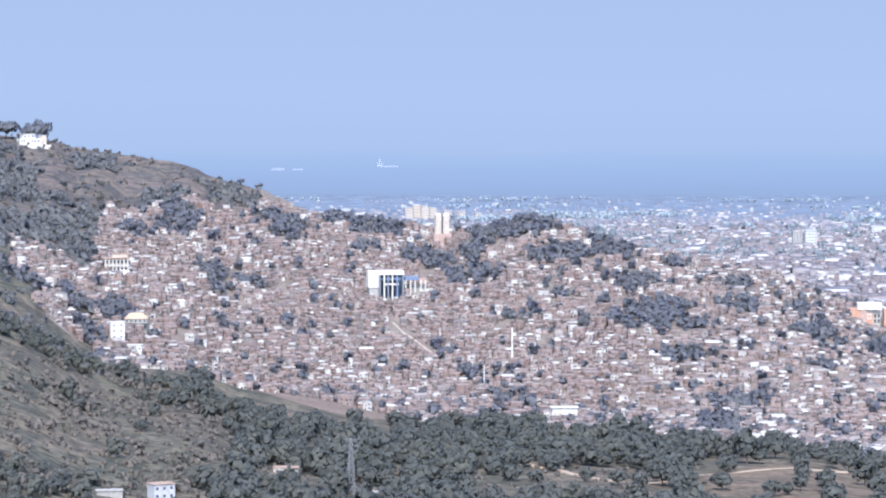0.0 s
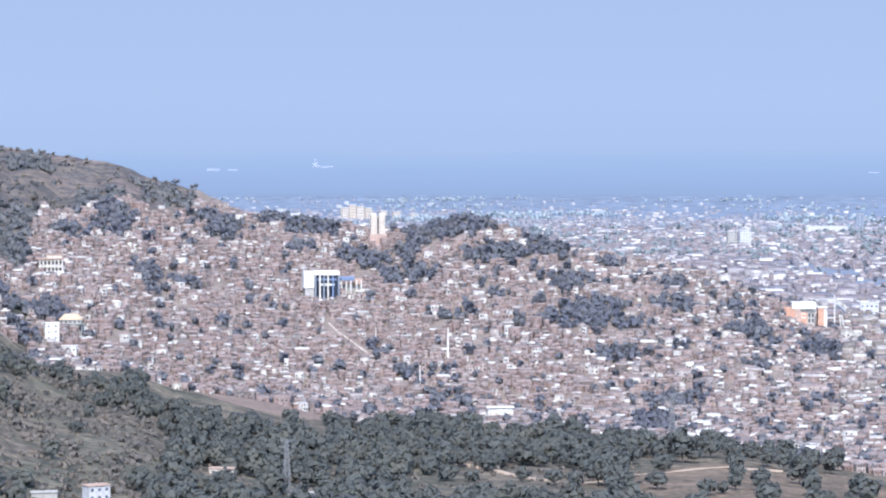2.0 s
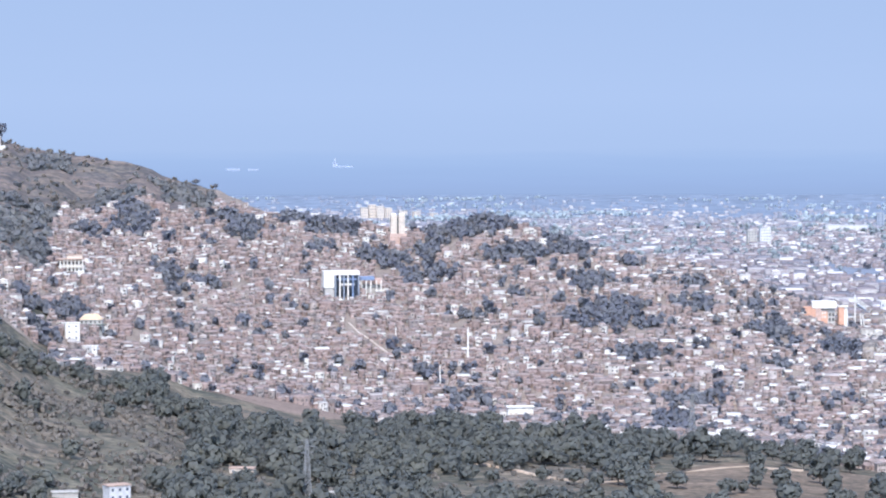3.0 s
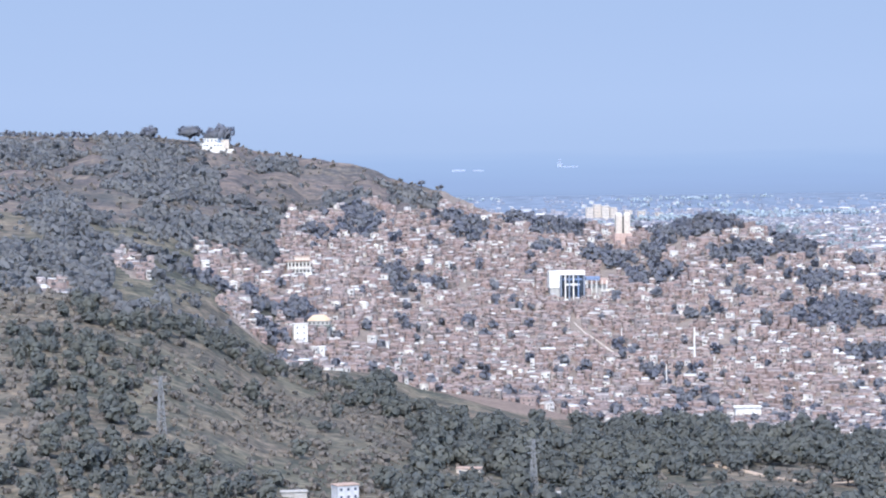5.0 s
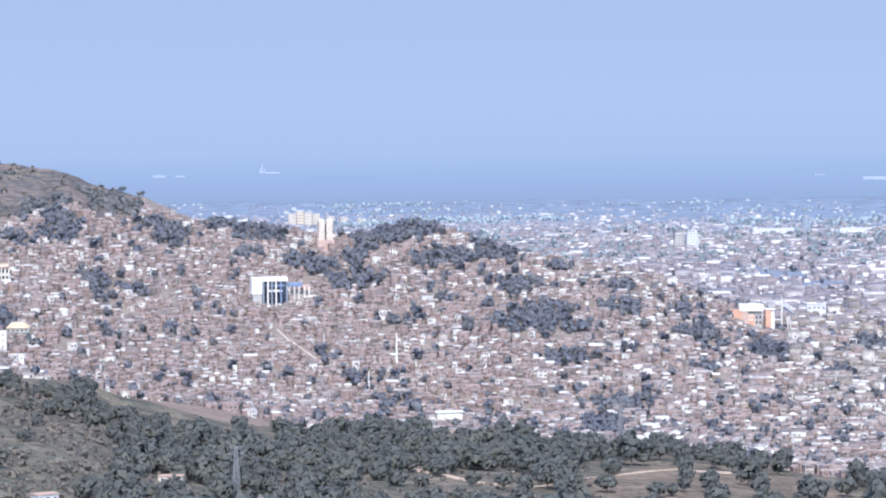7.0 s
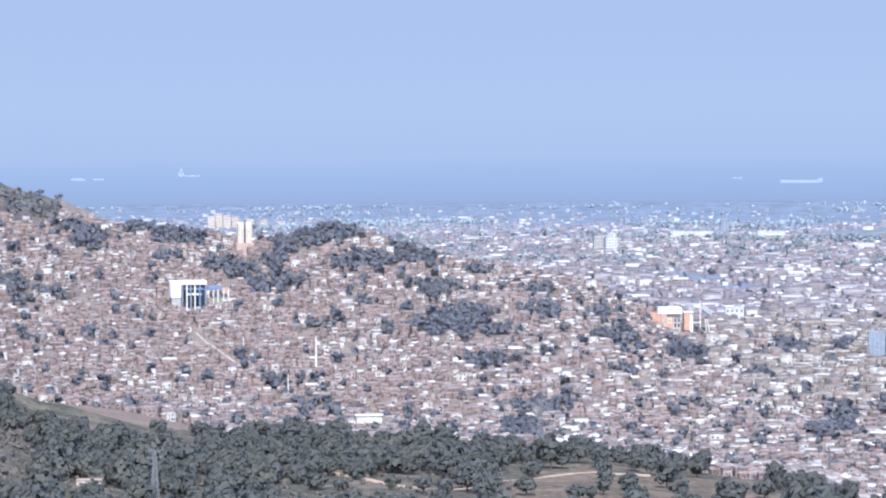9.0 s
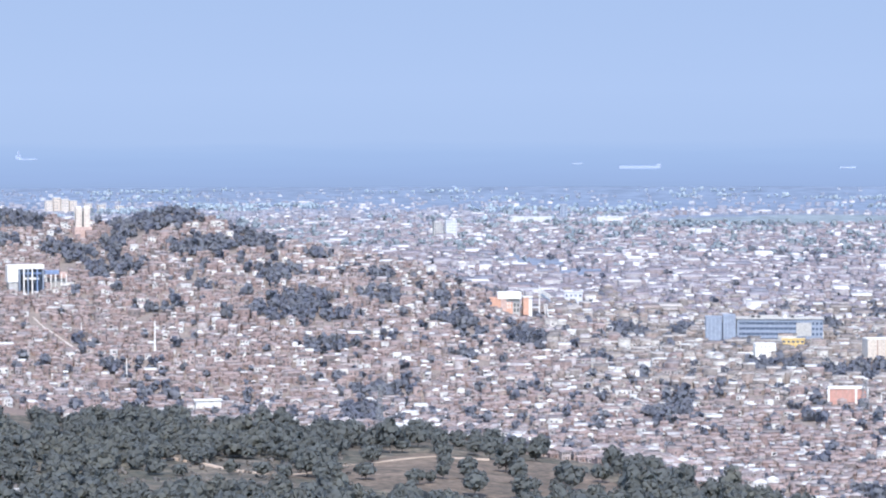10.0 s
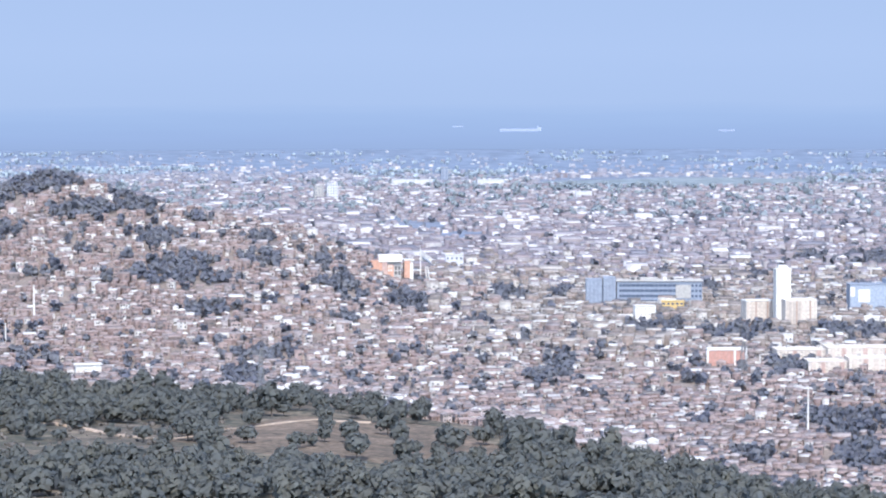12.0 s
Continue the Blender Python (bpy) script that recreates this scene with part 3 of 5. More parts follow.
# ---- houses ----
def house_rows(name, az, d, w, dep, h, turn, gable, mats, windows, label, category):
    """Many small houses in one mesh: walls, overhanging roofs and, near by, window openings."""
    n = len(az)
    r = np.radians(az)
    c0 = np.stack([d * np.sin(r), d * np.cos(r), ground_z(az, d)], -1)
    ang = -r + np.radians(turn)
    ca, sa = np.cos(ang), np.sin(ang)
    V, F, I = [], [], []
    count = 0

    def add(local, faces, mat):
        """local: n x k x 3"""
        nonlocal count
        k = local.shape[1]
        g = np.empty_like(local)
        g[..., 0] = c0[:, None, 0] + local[..., 0] * ca[:, None] - local[..., 1] * sa[:, None]
        g[..., 1] = c0[:, None, 1] + local[..., 0] * sa[:, None] + local[..., 1] * ca[:, None]
        g[..., 2] = c0[:, None, 2] + local[..., 2]
        V.append(g.reshape(-1, 3))
        f = np.asarray(faces)[None] + (np.arange(len(local)) * k)[:, None, None] + count
        F.append(f.reshape(-1, 4))
        I.append(np.full(f.shape[0] * f.shape[1], mat))
        count += len(local) * k

    def corners(x0, x1, y0, y1, z0, z1):
        return np.stack([np.stack(p, -1) for p in ((x0, y0, z0), (x1, y0, z0), (x1, y1, z0), (x0, y1, z0), (x0, y0, z1), (x1, y0, z1), (x1, y1, z1), (x0, y1, z1))], 1)

    cube = [(0, 1, 5, 4), (1, 2, 6, 5), (2, 3, 7, 6), (3, 0, 4, 7), (4, 5, 6, 7), (3, 2, 1, 0)]
    hx, hy, o = w / 2, dep / 2, 0 * w + 0.15
    add(corners(-hx, hx, -hy, hy, 0 * h - 4, h), cube[:4], 0)
    roof = corners(-hx - o, hx + o, -hy - o, hy + o, h + 0.02, h + 0.2)
    rise = np.where(gable, 0.0, 0.16 * dep)
    roof[:, 2:4, 2] += rise[:, None]
    roof[:, 6:8, 2] += rise[:, None]
    add(roof, cube, 1)
    peak = np.where(gable, 0.22 * w, 0.02)
    ridge = np.stack([np.stack(p, -1) for p in ((-hx - o, -hy - o, h + 0.21), (hx + o, -hy - o, h + 0.21), (hx + o, hy + o, h + 0.21), (-hx - o, hy + o, h + 0.21), (0 * w, -hy - o, h + 0.22 + peak), (0 * w, hy + o, h + 0.22 + peak))], 1)[gable]
    if len(ridge):
        keep = (c0, ca, sa)
        c0, ca, sa = c0[gable], ca[gable], sa[gable]
        add(ridge, [(0, 4, 5, 3), (1, 2, 5, 4), (0, 1, 4, 4), (2, 3, 5, 5)], 1)
        c0, ca, sa = keep
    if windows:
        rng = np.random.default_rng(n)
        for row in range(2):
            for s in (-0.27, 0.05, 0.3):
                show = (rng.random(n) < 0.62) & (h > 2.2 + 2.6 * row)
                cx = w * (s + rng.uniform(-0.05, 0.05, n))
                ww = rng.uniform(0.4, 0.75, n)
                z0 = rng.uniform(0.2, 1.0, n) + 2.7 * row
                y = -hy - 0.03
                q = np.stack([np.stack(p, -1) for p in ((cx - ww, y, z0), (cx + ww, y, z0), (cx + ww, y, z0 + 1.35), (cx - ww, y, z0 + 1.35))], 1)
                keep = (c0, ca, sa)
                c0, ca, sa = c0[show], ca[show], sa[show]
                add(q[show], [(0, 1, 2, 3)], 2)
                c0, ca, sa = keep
    v, f, i = np.concatenate(V), np.concatenate(F), np.concatenate(I)
    me = bpy.data.meshes.new(name)
    tri = f[:, 2] == f[:, 3]
    loops = np.concatenate([f[~tri].ravel(), f[tri][:, :3].ravel()]).astype(np.int32)
    sizes = np.concatenate([np.full((~tri).sum(), 4), np.full(tri.sum(), 3)])
    me.vertices.add(len(v))
    me.vertices.foreach_set("co", v.astype(np.float32).ravel())
    me.loops.add(len(loops))
    me.loops.foreach_set("vertex_index", loops)
    me.polygons.add(len(sizes))
    me.polygons.foreach_set("loop_start", np.concatenate([[0], np.cumsum(sizes)[:-1]]).astype(np.int32))
    me.polygons.foreach_set("material_index", np.concatenate([i[~tri], i[tri]]).astype(np.int32))
    for m in mats:
        me.materials.append(m)
    me.update(calc_edges=True)
    return tagged(new(name, me), label, category, kind="stuff")


def scatter(rng, az0, az1, d0, d1, across, deep):
    """Jittered rows of plots."""
    A, D = [], []
    d = d0
    while d < d1:
        step = across / d * 57.3
        a = np.arange(az0, az1, step)
        A.append(a + rng.uniform(-0.35, 0.35, len(a)) * step)
        D.append(d + rng.uniform(-0.45, 0.45, len(a)) * deep)
        d += deep
    return np.concatenate(A), np.concatenate(D)


def yard_trees():
    """Single round trees standing in yards between the hillside houses: bearing, distance."""
    rng = np.random.default_rng(21)
    a, r = scatter(rng, -12, 22, 1560, 2440, 30, 27)
    ok = settled(a, r) & (green_at(a, r) < -0.15) & free(a, r) & (rng.random(len(a)) < np.interp(a, [-8, 0, 4, 10, 15], [0.36, 0.36, 0.58, 0.58, 0.5]) * (1 + 0.9 * wave(r * np.sin(np.radians(a)) * 1.3, r * 1.3)))
    ok &= r < np.interp(a, CREST[:, 0], CREST[:, 2]) + 10
    return a[ok], r[ok], rng.uniform(5.0, 12.0, ok.sum())


def hill_plots():
    rng = np.random.default_rng(3)
    az, d = scatter(rng, -13.6, 26, 1230, 2480, 5.9, 8.0)
    x, y = d * np.sin(np.radians(az)), d * np.cos(np.radians(az))
    ok = settled(az, d) & free(az, d) & (green_at(az, d) < -0.02)
    ok &= ~((az < -7.9) & (rng.random(len(az)) < 0.25)) & (rng.random(len(az)) < 0.90 + 0.06 * wave(x * 2, y * 2))
    ok &= d < np.interp(az, CREST[:, 0], CREST[:, 2]) + 40
    ok &= np.abs(wave(x * 0.5 + 40, y * 0.9)) > 0.035  # lanes
    az, d, x, y = az[ok], d[ok], x[ok], y[ok]
    ta, tr, ts = yard_trees()
    tx, ty = tr * np.sin(np.radians(ta)), tr * np.cos(np.radians(ta))
    clear = np.ones(len(az), bool)
    for k in range(len(ta)):  # yards: the tree, and open ground on the downhill side
        clear &= ((x - tx[k]) / (0.42 * ts[k] + 1)) ** 2 + ((y - ty[k] + 3) / (0.42 * ts[k] + 4)) ** 2 > 1
    az, d, x, y = az[clear], d[clear], x[clear], y[clear]
    n = len(az)
    turn = 16 * wave(x * 0.8 + 90, y * 0.8) + rng.normal(0, 5, n)
    works = (az > 10.5) & (d > 1880)  # larger halls and flats at the hill's eastern foot
    big = rng.random(n) < np.where(works, 0.2, 0.10)
    w, dep = rng.uniform(2.8, 6.8, n) * np.where(big, 1.8, 1), rng.uniform(4.2, 7.0, n) * np.where(big, 1.3, 1)
    h = rng.choice([2.0, 2.5, 2.9, 3.5, 4.8, 6.4], n, p=[0.18, 0.22, 0.22, 0.18, 0.14, 0.06]) + rng.uniform(-0.4, 0.4, n) + np.where(works & big, rng.uniform(1.5, 5, n), 0)
    gable = (rng.random(n) < 0.3) & ~big
    brick = rng.random(n) < np.interp(az, [-9, -7.4, -5.5, 1, 6, 11, 13], [0.35, 0.5, 0.85, 0.85, 0.4, 0.5, 0.72]) + 0.25 * wave(x * 0.9, y * 0.9 + 50)
    brick &= ~works
    edge = d - np.interp(az, BOUND[:, 0], BOUND[:, 2])
    single = (az > 3.2) & (az < 15.5) & (edge < 45) & ~big
    return az, d, w, dep, h, turn, gable, brick, single


def house_template(k):
    """A small house: walls on a sunk footing, a roof slab or a gable, windows and a door."""
    rng = random.Random(k)
    w, dep, h = rng.uniform(5, 7.6), rng.uniform(5, 7.5), rng.choice([2.8, 3.2, 5.2, 5.6])
    root = tagged(new("house"), "small brick or painted house with low roof beside the wood", "house", "houses at the hill's foot")
    part("wall", box_bm(-w / 2, w / 2, -dep / 2, dep / 2, -4, h), m_wall, root)
    bm = bmesh.new()
    if k % 3 == 0:
        v = [bm.verts.new(p) for p in ((-w / 2 - 0.4, -dep / 2 - 0.4, h), (w / 2 + 0.4, -dep / 2 - 0.4, h), (w / 2 + 0.4, dep / 2 + 0.4, h), (-w / 2 - 0.4, dep / 2 + 0.4, h), (0, -dep / 2 - 0.4, h + 0.22 * w), (0, dep / 2 + 0.4, h + 0.22 * w))]
        for f in ((0, 4, 5, 3), (1, 2, 5, 4), (0, 1, 4), (2, 3, 5), (0, 3, 2, 1)):
            bm.faces.new([v[i] for i in f])
    else:
        box(bm, -w / 2 - 0.35, w / 2 + 0.35, -dep / 2 - 0.35, dep / 2 + 0.35, h + 0.02, h + 0.22)
        for vert in bm.verts:
            if vert.co.y > 0:
                vert.co.z += 0.14 * dep
    part("roof", bm, m_roof, root)
    for floor in range(2 if h > 4 else 1):
        for s in (-0.28, 0.28) if floor == 0 else (-0.28, 0.0, 0.28):
            cx = w * s
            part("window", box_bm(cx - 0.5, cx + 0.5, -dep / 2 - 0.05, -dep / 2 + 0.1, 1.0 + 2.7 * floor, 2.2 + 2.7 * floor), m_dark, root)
    part("door", box_bm(-0.45, 0.45, -dep / 2 - 0.05, -dep / 2 + 0.1, 0.05, 2.05), m_wood_door, root)
    return root


def build_hill_houses():
    az, d, w, dep, h, turn, gable, brick, single = hill_plots()
    pick = np.nonzero(single)[0][:290]
    single[:] = False
    single[pick] = True
    temps = [house_template(k) for k in range(12)]
    for n, i in enumerate(pick):
        m = pose(*site(az[i], d[i]), 0, 0, turn[i] - az[i])
        if n < len(temps):
            temps[n].matrix_basis = m
        else:
            copy_thing(temps[n % len(temps)], m)
    loose = np.random.default_rng(31).normal(0, 1, len(az))
    east = (az + 1.2 * loose > 11.5) & (d + 70 * loose > 1840)
    for sel, name, mats, label in ((brick & ~single & ~east, "brick_quarter", [m_brick_walls, m_brick_roofs, m_dark], "dense raw brick hillside houses with low roofs"),
                                   (east & ~single, "eastern_quarter", [m_east_walls, m_east_roofs, m_dark], "grey, white and pale houses of the hill's eastern foot"),
                                   (~brick & ~single & ~east, "painted_quarter", [m_mixed_walls, m_mixed_roofs, m_dark], "dense white and grey painted hillside houses")):
        house_rows(name, az[sel], d[sel], w[sel], dep[sel], h[sel], turn[sel], gable[sel], mats, True, label, "houses")


def plain_far(depth):
    """Forced perspective for the camera: the distance of a far row on the tilted plain, and how much smaller its houses
    are built.
    """
    d = 251.5 * depth / (150 + 0.035 * depth)
    return d, d / depth


def build_town():
    rng = np.random.default_rng(5)
    parts = [scatter(rng, -4.5, 25.5, a, b, ac, de) for a, b, ac, de in ((2300, 2900, 8.8, 13), (2900, 3800, 10, 22), (3800, 5400, 13, 36), (5400, 8050, 19, 66))]
    az, deep = np.concatenate([p[0] for p in parts]), np.concatenate([p[1] for p in parts])
    d, small = plain_far(deep)
    d, small = np.where(deep > 2900, d, deep), np.where(deep > 2900, small, 1.0)
    dc = np.interp(az, CREST[:, 0], CREST[:, 2])
    flat = np.interp(az, CREST[:, 0], CREST[:, 1]) < -0.066
    x, y = deep * np.sin(np.radians(az)), deep * np.cos(np.radians(az))
    groves = wave(x * 0.35, y * 0.22) + 0.5 * wave(x * 1.1 + 30, y * 0.6)
    ok = free(az, d) & (green_at(az, d) < 0) & (inside(az, d, [(16.1, 3835, 3.1, 120)]) < 0)
    ok &= rng.random(len(az)) < np.interp(deep + 650 * np.clip((az - 6) / 4, 0, 1), [3600, 4600, 5300, 5900, 6500, 8050], [0.92, 0.85, 0.72, 0.46, 0.18, 0.03]) - 0.45 * np.clip((groves - 0.35) * 3, 0, 1) * np.clip((deep - 3200) / 800, 0.4, 1)
    ok &= np.where(flat, d > dc + 20, d > dc + 380) & (d < 4690)
    az, d, deep, small, x, y = az[ok], d[ok], deep[ok], small[ok], x[ok], y[ok]
    n = len(az)
    big = rng.random(n) < 0.04
    turn = 4 + 9 * wave(x * 0.1, y * 0.1) + rng.normal(0, 3, n)
    far = deep > 3800
    w = np.where(big, rng.uniform(12, 28, n), np.where(far, rng.uniform(5, 14, n), rng.uniform(4.5, 10, n))) * small
    dep = np.where(big, rng.uniform(10, 18, n), rng.uniform(6, 10, n)) * small
    h = np.where(big, rng.uniform(4, 8, n), rng.choice([2.8, 3.4, 5.5, 8.0], n, p=[0.42, 0.30, 0.22, 0.06])) * small * np.where(far, 1.0, 1.1)
    gable = (rng.random(n) < 0.25) & ~big
    # farther houses draw on palettes with more haze painted in
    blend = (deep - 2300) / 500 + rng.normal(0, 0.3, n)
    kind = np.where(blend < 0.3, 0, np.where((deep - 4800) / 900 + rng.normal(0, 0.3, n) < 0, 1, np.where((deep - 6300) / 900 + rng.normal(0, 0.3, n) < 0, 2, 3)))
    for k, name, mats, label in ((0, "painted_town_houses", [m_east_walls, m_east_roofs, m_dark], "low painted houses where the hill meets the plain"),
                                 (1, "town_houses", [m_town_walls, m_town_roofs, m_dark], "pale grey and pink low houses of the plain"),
                                 (2, "far_town_houses", [m_wall_far, m_roof_far, m_dark], "small far city houses, haze painted into their blue-grey and white"),
                                 (3, "outskirt_houses", [m_wall_faint, m_roof_faint, m_dark], "houses on the city's outskirts, painted faint haze-blue")):
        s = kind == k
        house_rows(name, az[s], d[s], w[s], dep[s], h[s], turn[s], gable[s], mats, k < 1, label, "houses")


build_hill_houses()
build_town()


# ---- trees ----
def crown_arrays(seed, lumps, leaves, size, flat=0.8):
    """Quads of a leafy crown about 1 wide and 'flat' high, its base at 0: lumps of small tilted leaf clusters with gaps between."""
    rng = np.random.default_rng(seed)
    cent = rng.normal(0, 1, (lumps, 3))
    cent /= np.linalg.norm(cent, axis=1)[:, None]
    cent *= rng.uniform(0.20, 0.36, (lumps, 1))
    cent[:, 2] *= flat
    rad = rng.uniform(0.11, 0.19, lumps)
    p = rng.normal(0, 1, (lumps, leaves, 3))
    p /= np.linalg.norm(p, axis=2)[..., None]
    nrm = p.copy()
    p = cent[:, None] + p * (rad[:, None, None] * rng.uniform(0.6, 1.05, (lumps, leaves, 1)))
    p, nrm = p.reshape(-1, 3), nrm.reshape(-1, 3) + rng.normal(0, 0.2, (lumps * leaves, 3))
    nrm /= np.linalg.norm(nrm, axis=1)[:, None]
    out = p / np.linalg.norm(p, axis=1)[:, None]
    nrm -= 2 * np.minimum((nrm * out).sum(1), 0)[:, None] * out  # every spray faces outward
    u = np.cross(nrm, rng.normal(0, 1, nrm.shape))
    u /= np.linalg.norm(u, axis=1)[:, None]
    w = np.cross(nrm, u)
    s = rng.uniform(0.6, 1.3, (len(p), 1)) * size
    u, w = u * s, w * s * 0.75
    v = np.stack([p - u - w, p + u - w * 0.7, p + u + w, p - u * 0.8 + w], 1)
    # shading follows the crown's rounded mass, not the single leaf
    soft = nrm * 0.06 + np.array([0, 0, 0.6]) + p / np.linalg.norm(p / np.array([0.5, 0.5, 0.5 * flat]), axis=1)[:, None] * 2.0
    soft /= np.linalg.norm(soft, axis=1)[:, None]
    v[..., 2] -= v[..., 2].min()
    return v, np.repeat(soft[:, None], 4, 1)


def trunk_bm(height, r):
    bm = bmesh.new()
    rng = random.Random(int(height * 100))
    bmesh.ops.create_cone(bm, cap_ends=True, segments=7, radius1=r, radius2=r * 0.55, depth=height + 1.5, matrix=Matrix.Translation((0, 0, height / 2 - 0.75)))
    for k in range(5):
        a = k * 1.26 + rng.uniform(-0.4, 0.4)
        b = Vector((math.cos(a) * height * 0.55, math.sin(a) * height * 0.55, height * rng.uniform(1.25, 1.6)))
        base = Vector((0, 0, height * rng.uniform(0.6, 0.95)))
        m = Matrix.Translation((base + b) / 2) @ (b - base).to_track_quat("Z", "Y").to_matrix().to_4x4()
        bmesh.ops.create_cone(bm, cap_ends=True, segments=5, radius1=r * 0.45, radius2=r * 0.15, depth=(b - base).length, matrix=m)
    return bm


CROWNS = [crown_arrays(10 + k, 40, 11, 0.068, fl) for k, fl in enumerate((0.85, 0.7, 0.95, 0.6, 0.8))]
BUSHES = [crown_arrays(50 + k, 6, 4, 0.25, fl) for k, fl in enumerate((0.7, 0.55, 0.8))]
LOW_CROWNS = [crown_arrays(30 + k, 10, 5, 0.165, fl) for k, fl in enumerate((0.8, 0.65, 0.9))]


def woods(name, az, d, size, crowns, mat, sink, label):
    """Many trees in one mesh."""
    rng = np.random.default_rng(len(az))
    V, N = [], []
    for k, (c, nr) in enumerate(crowns):
        s = np.arange(len(az)) % len(crowns) == k
        a = np.radians(az[s])
        t = rng.uniform(0, 6.3, s.sum())
        sz = size[s][:, None, None]
        ct, st = np.cos(t)[:, None, None], np.sin(t)[:, None, None]
        g = np.empty((s.sum(), *c.shape))
        g[..., 0] = (c[None, ..., 0] * ct - c[None, ..., 1] * st) * sz + (d[s] * np.sin(a))[:, None, None]
        g[..., 1] = (c[None, ..., 0] * st + c[None, ..., 1] * ct) * sz + (d[s] * np.cos(a))[:, None, None]
        g[..., 2] = (c[None, ..., 2] * rng.uniform(0.85, 1.15, s.sum())[:, None, None] + sink) * sz + ground_z(az[s], d[s])[:, None, None]
        V.append(g.reshape(-1, 3))
        h = np.empty_like(g)
        h[..., 0] = nr[None, ..., 0] * ct - nr[None, ..., 1] * st
        h[..., 1] = nr[None, ..., 0] * st + nr[None, ..., 1] * ct
        h[..., 2] = nr[None, ..., 2]
        N.append(h.reshape(-1, 3))
    v = np.concatenate(V)
    return tagged(new(name, mesh_from(name, v, np.arange(len(v)).reshape(-1, 4), [mat], None, np.concatenate(N))), label, "trees", kind="stuff")


def tree_template(seed, crown):
    root = tagged(new("tree"), "broad dark green tree at the wood's edge", "tree", "trees of the foreground wood")
    trunk = part("trunk", trunk_bm(0.30, 0.035), m_bark, root)
    v = crown[0].reshape(-1, 3).copy()
    v[:, 2] += 0.16
    c = new("crown", mesh_from("crown", v, np.arange(len(v)).reshape(-1, 4), [m_leaf], None, crown[1].reshape(-1, 3)))
    c.parent = root
    return root


def tree_places():
    rng = np.random.default_rng(8)
    az, d = scatter(rng, -14.8, 24, 965, 1830, 10, 16)
    db = np.interp(az, BOUND[:, 0], BOUND[:, 2])
    x, y = d * np.sin(np.radians(az)), d * np.cos(np.radians(az))
    thin = np.where(np.maximum(np.maximum(inside(az, d, OPEN_GROUND), inside(az, d + 60, OPEN_GROUND)), inside(az, d + 120, OPEN_GROUND)) > 0, 0.13, np.where((az < 4) & (d < 1330), 0.88, 0.80))
    left = np.clip((-5.0 - az) / 1.2, 0, 1)
    slope = np.where(inside(az, d, NEAR_WOOD) > -0.05, 0.95, np.where(inside(az, d, NEAR_GRASS) > -0.1, 0.03, 0.13))
    thin = thin * (1 - left) + slope * left
    thin = thin * np.where((az > 12.5) & (d > 1150), 0.7, 1) * (0.8 + 0.35 * wave(x * 2.3, y * 2.3))
    ok = (d < db - np.where((az > -5.2) & (az < -0.3), 130, np.where(az < -7, 18, 55)) + rng.uniform(-12, 22, len(az))) & (rng.random(len(az)) < thin) & (inside(az, d, [(-2.7, 1742, 2.05, 50)]) < 0) & free(az, d)
    return az[ok], d[ok], rng.uniform(8, 16, ok.sum()) * np.where(rng.random(ok.sum()) < 0.15, 1.25, 1) * (1 - 0.25 * left[ok])


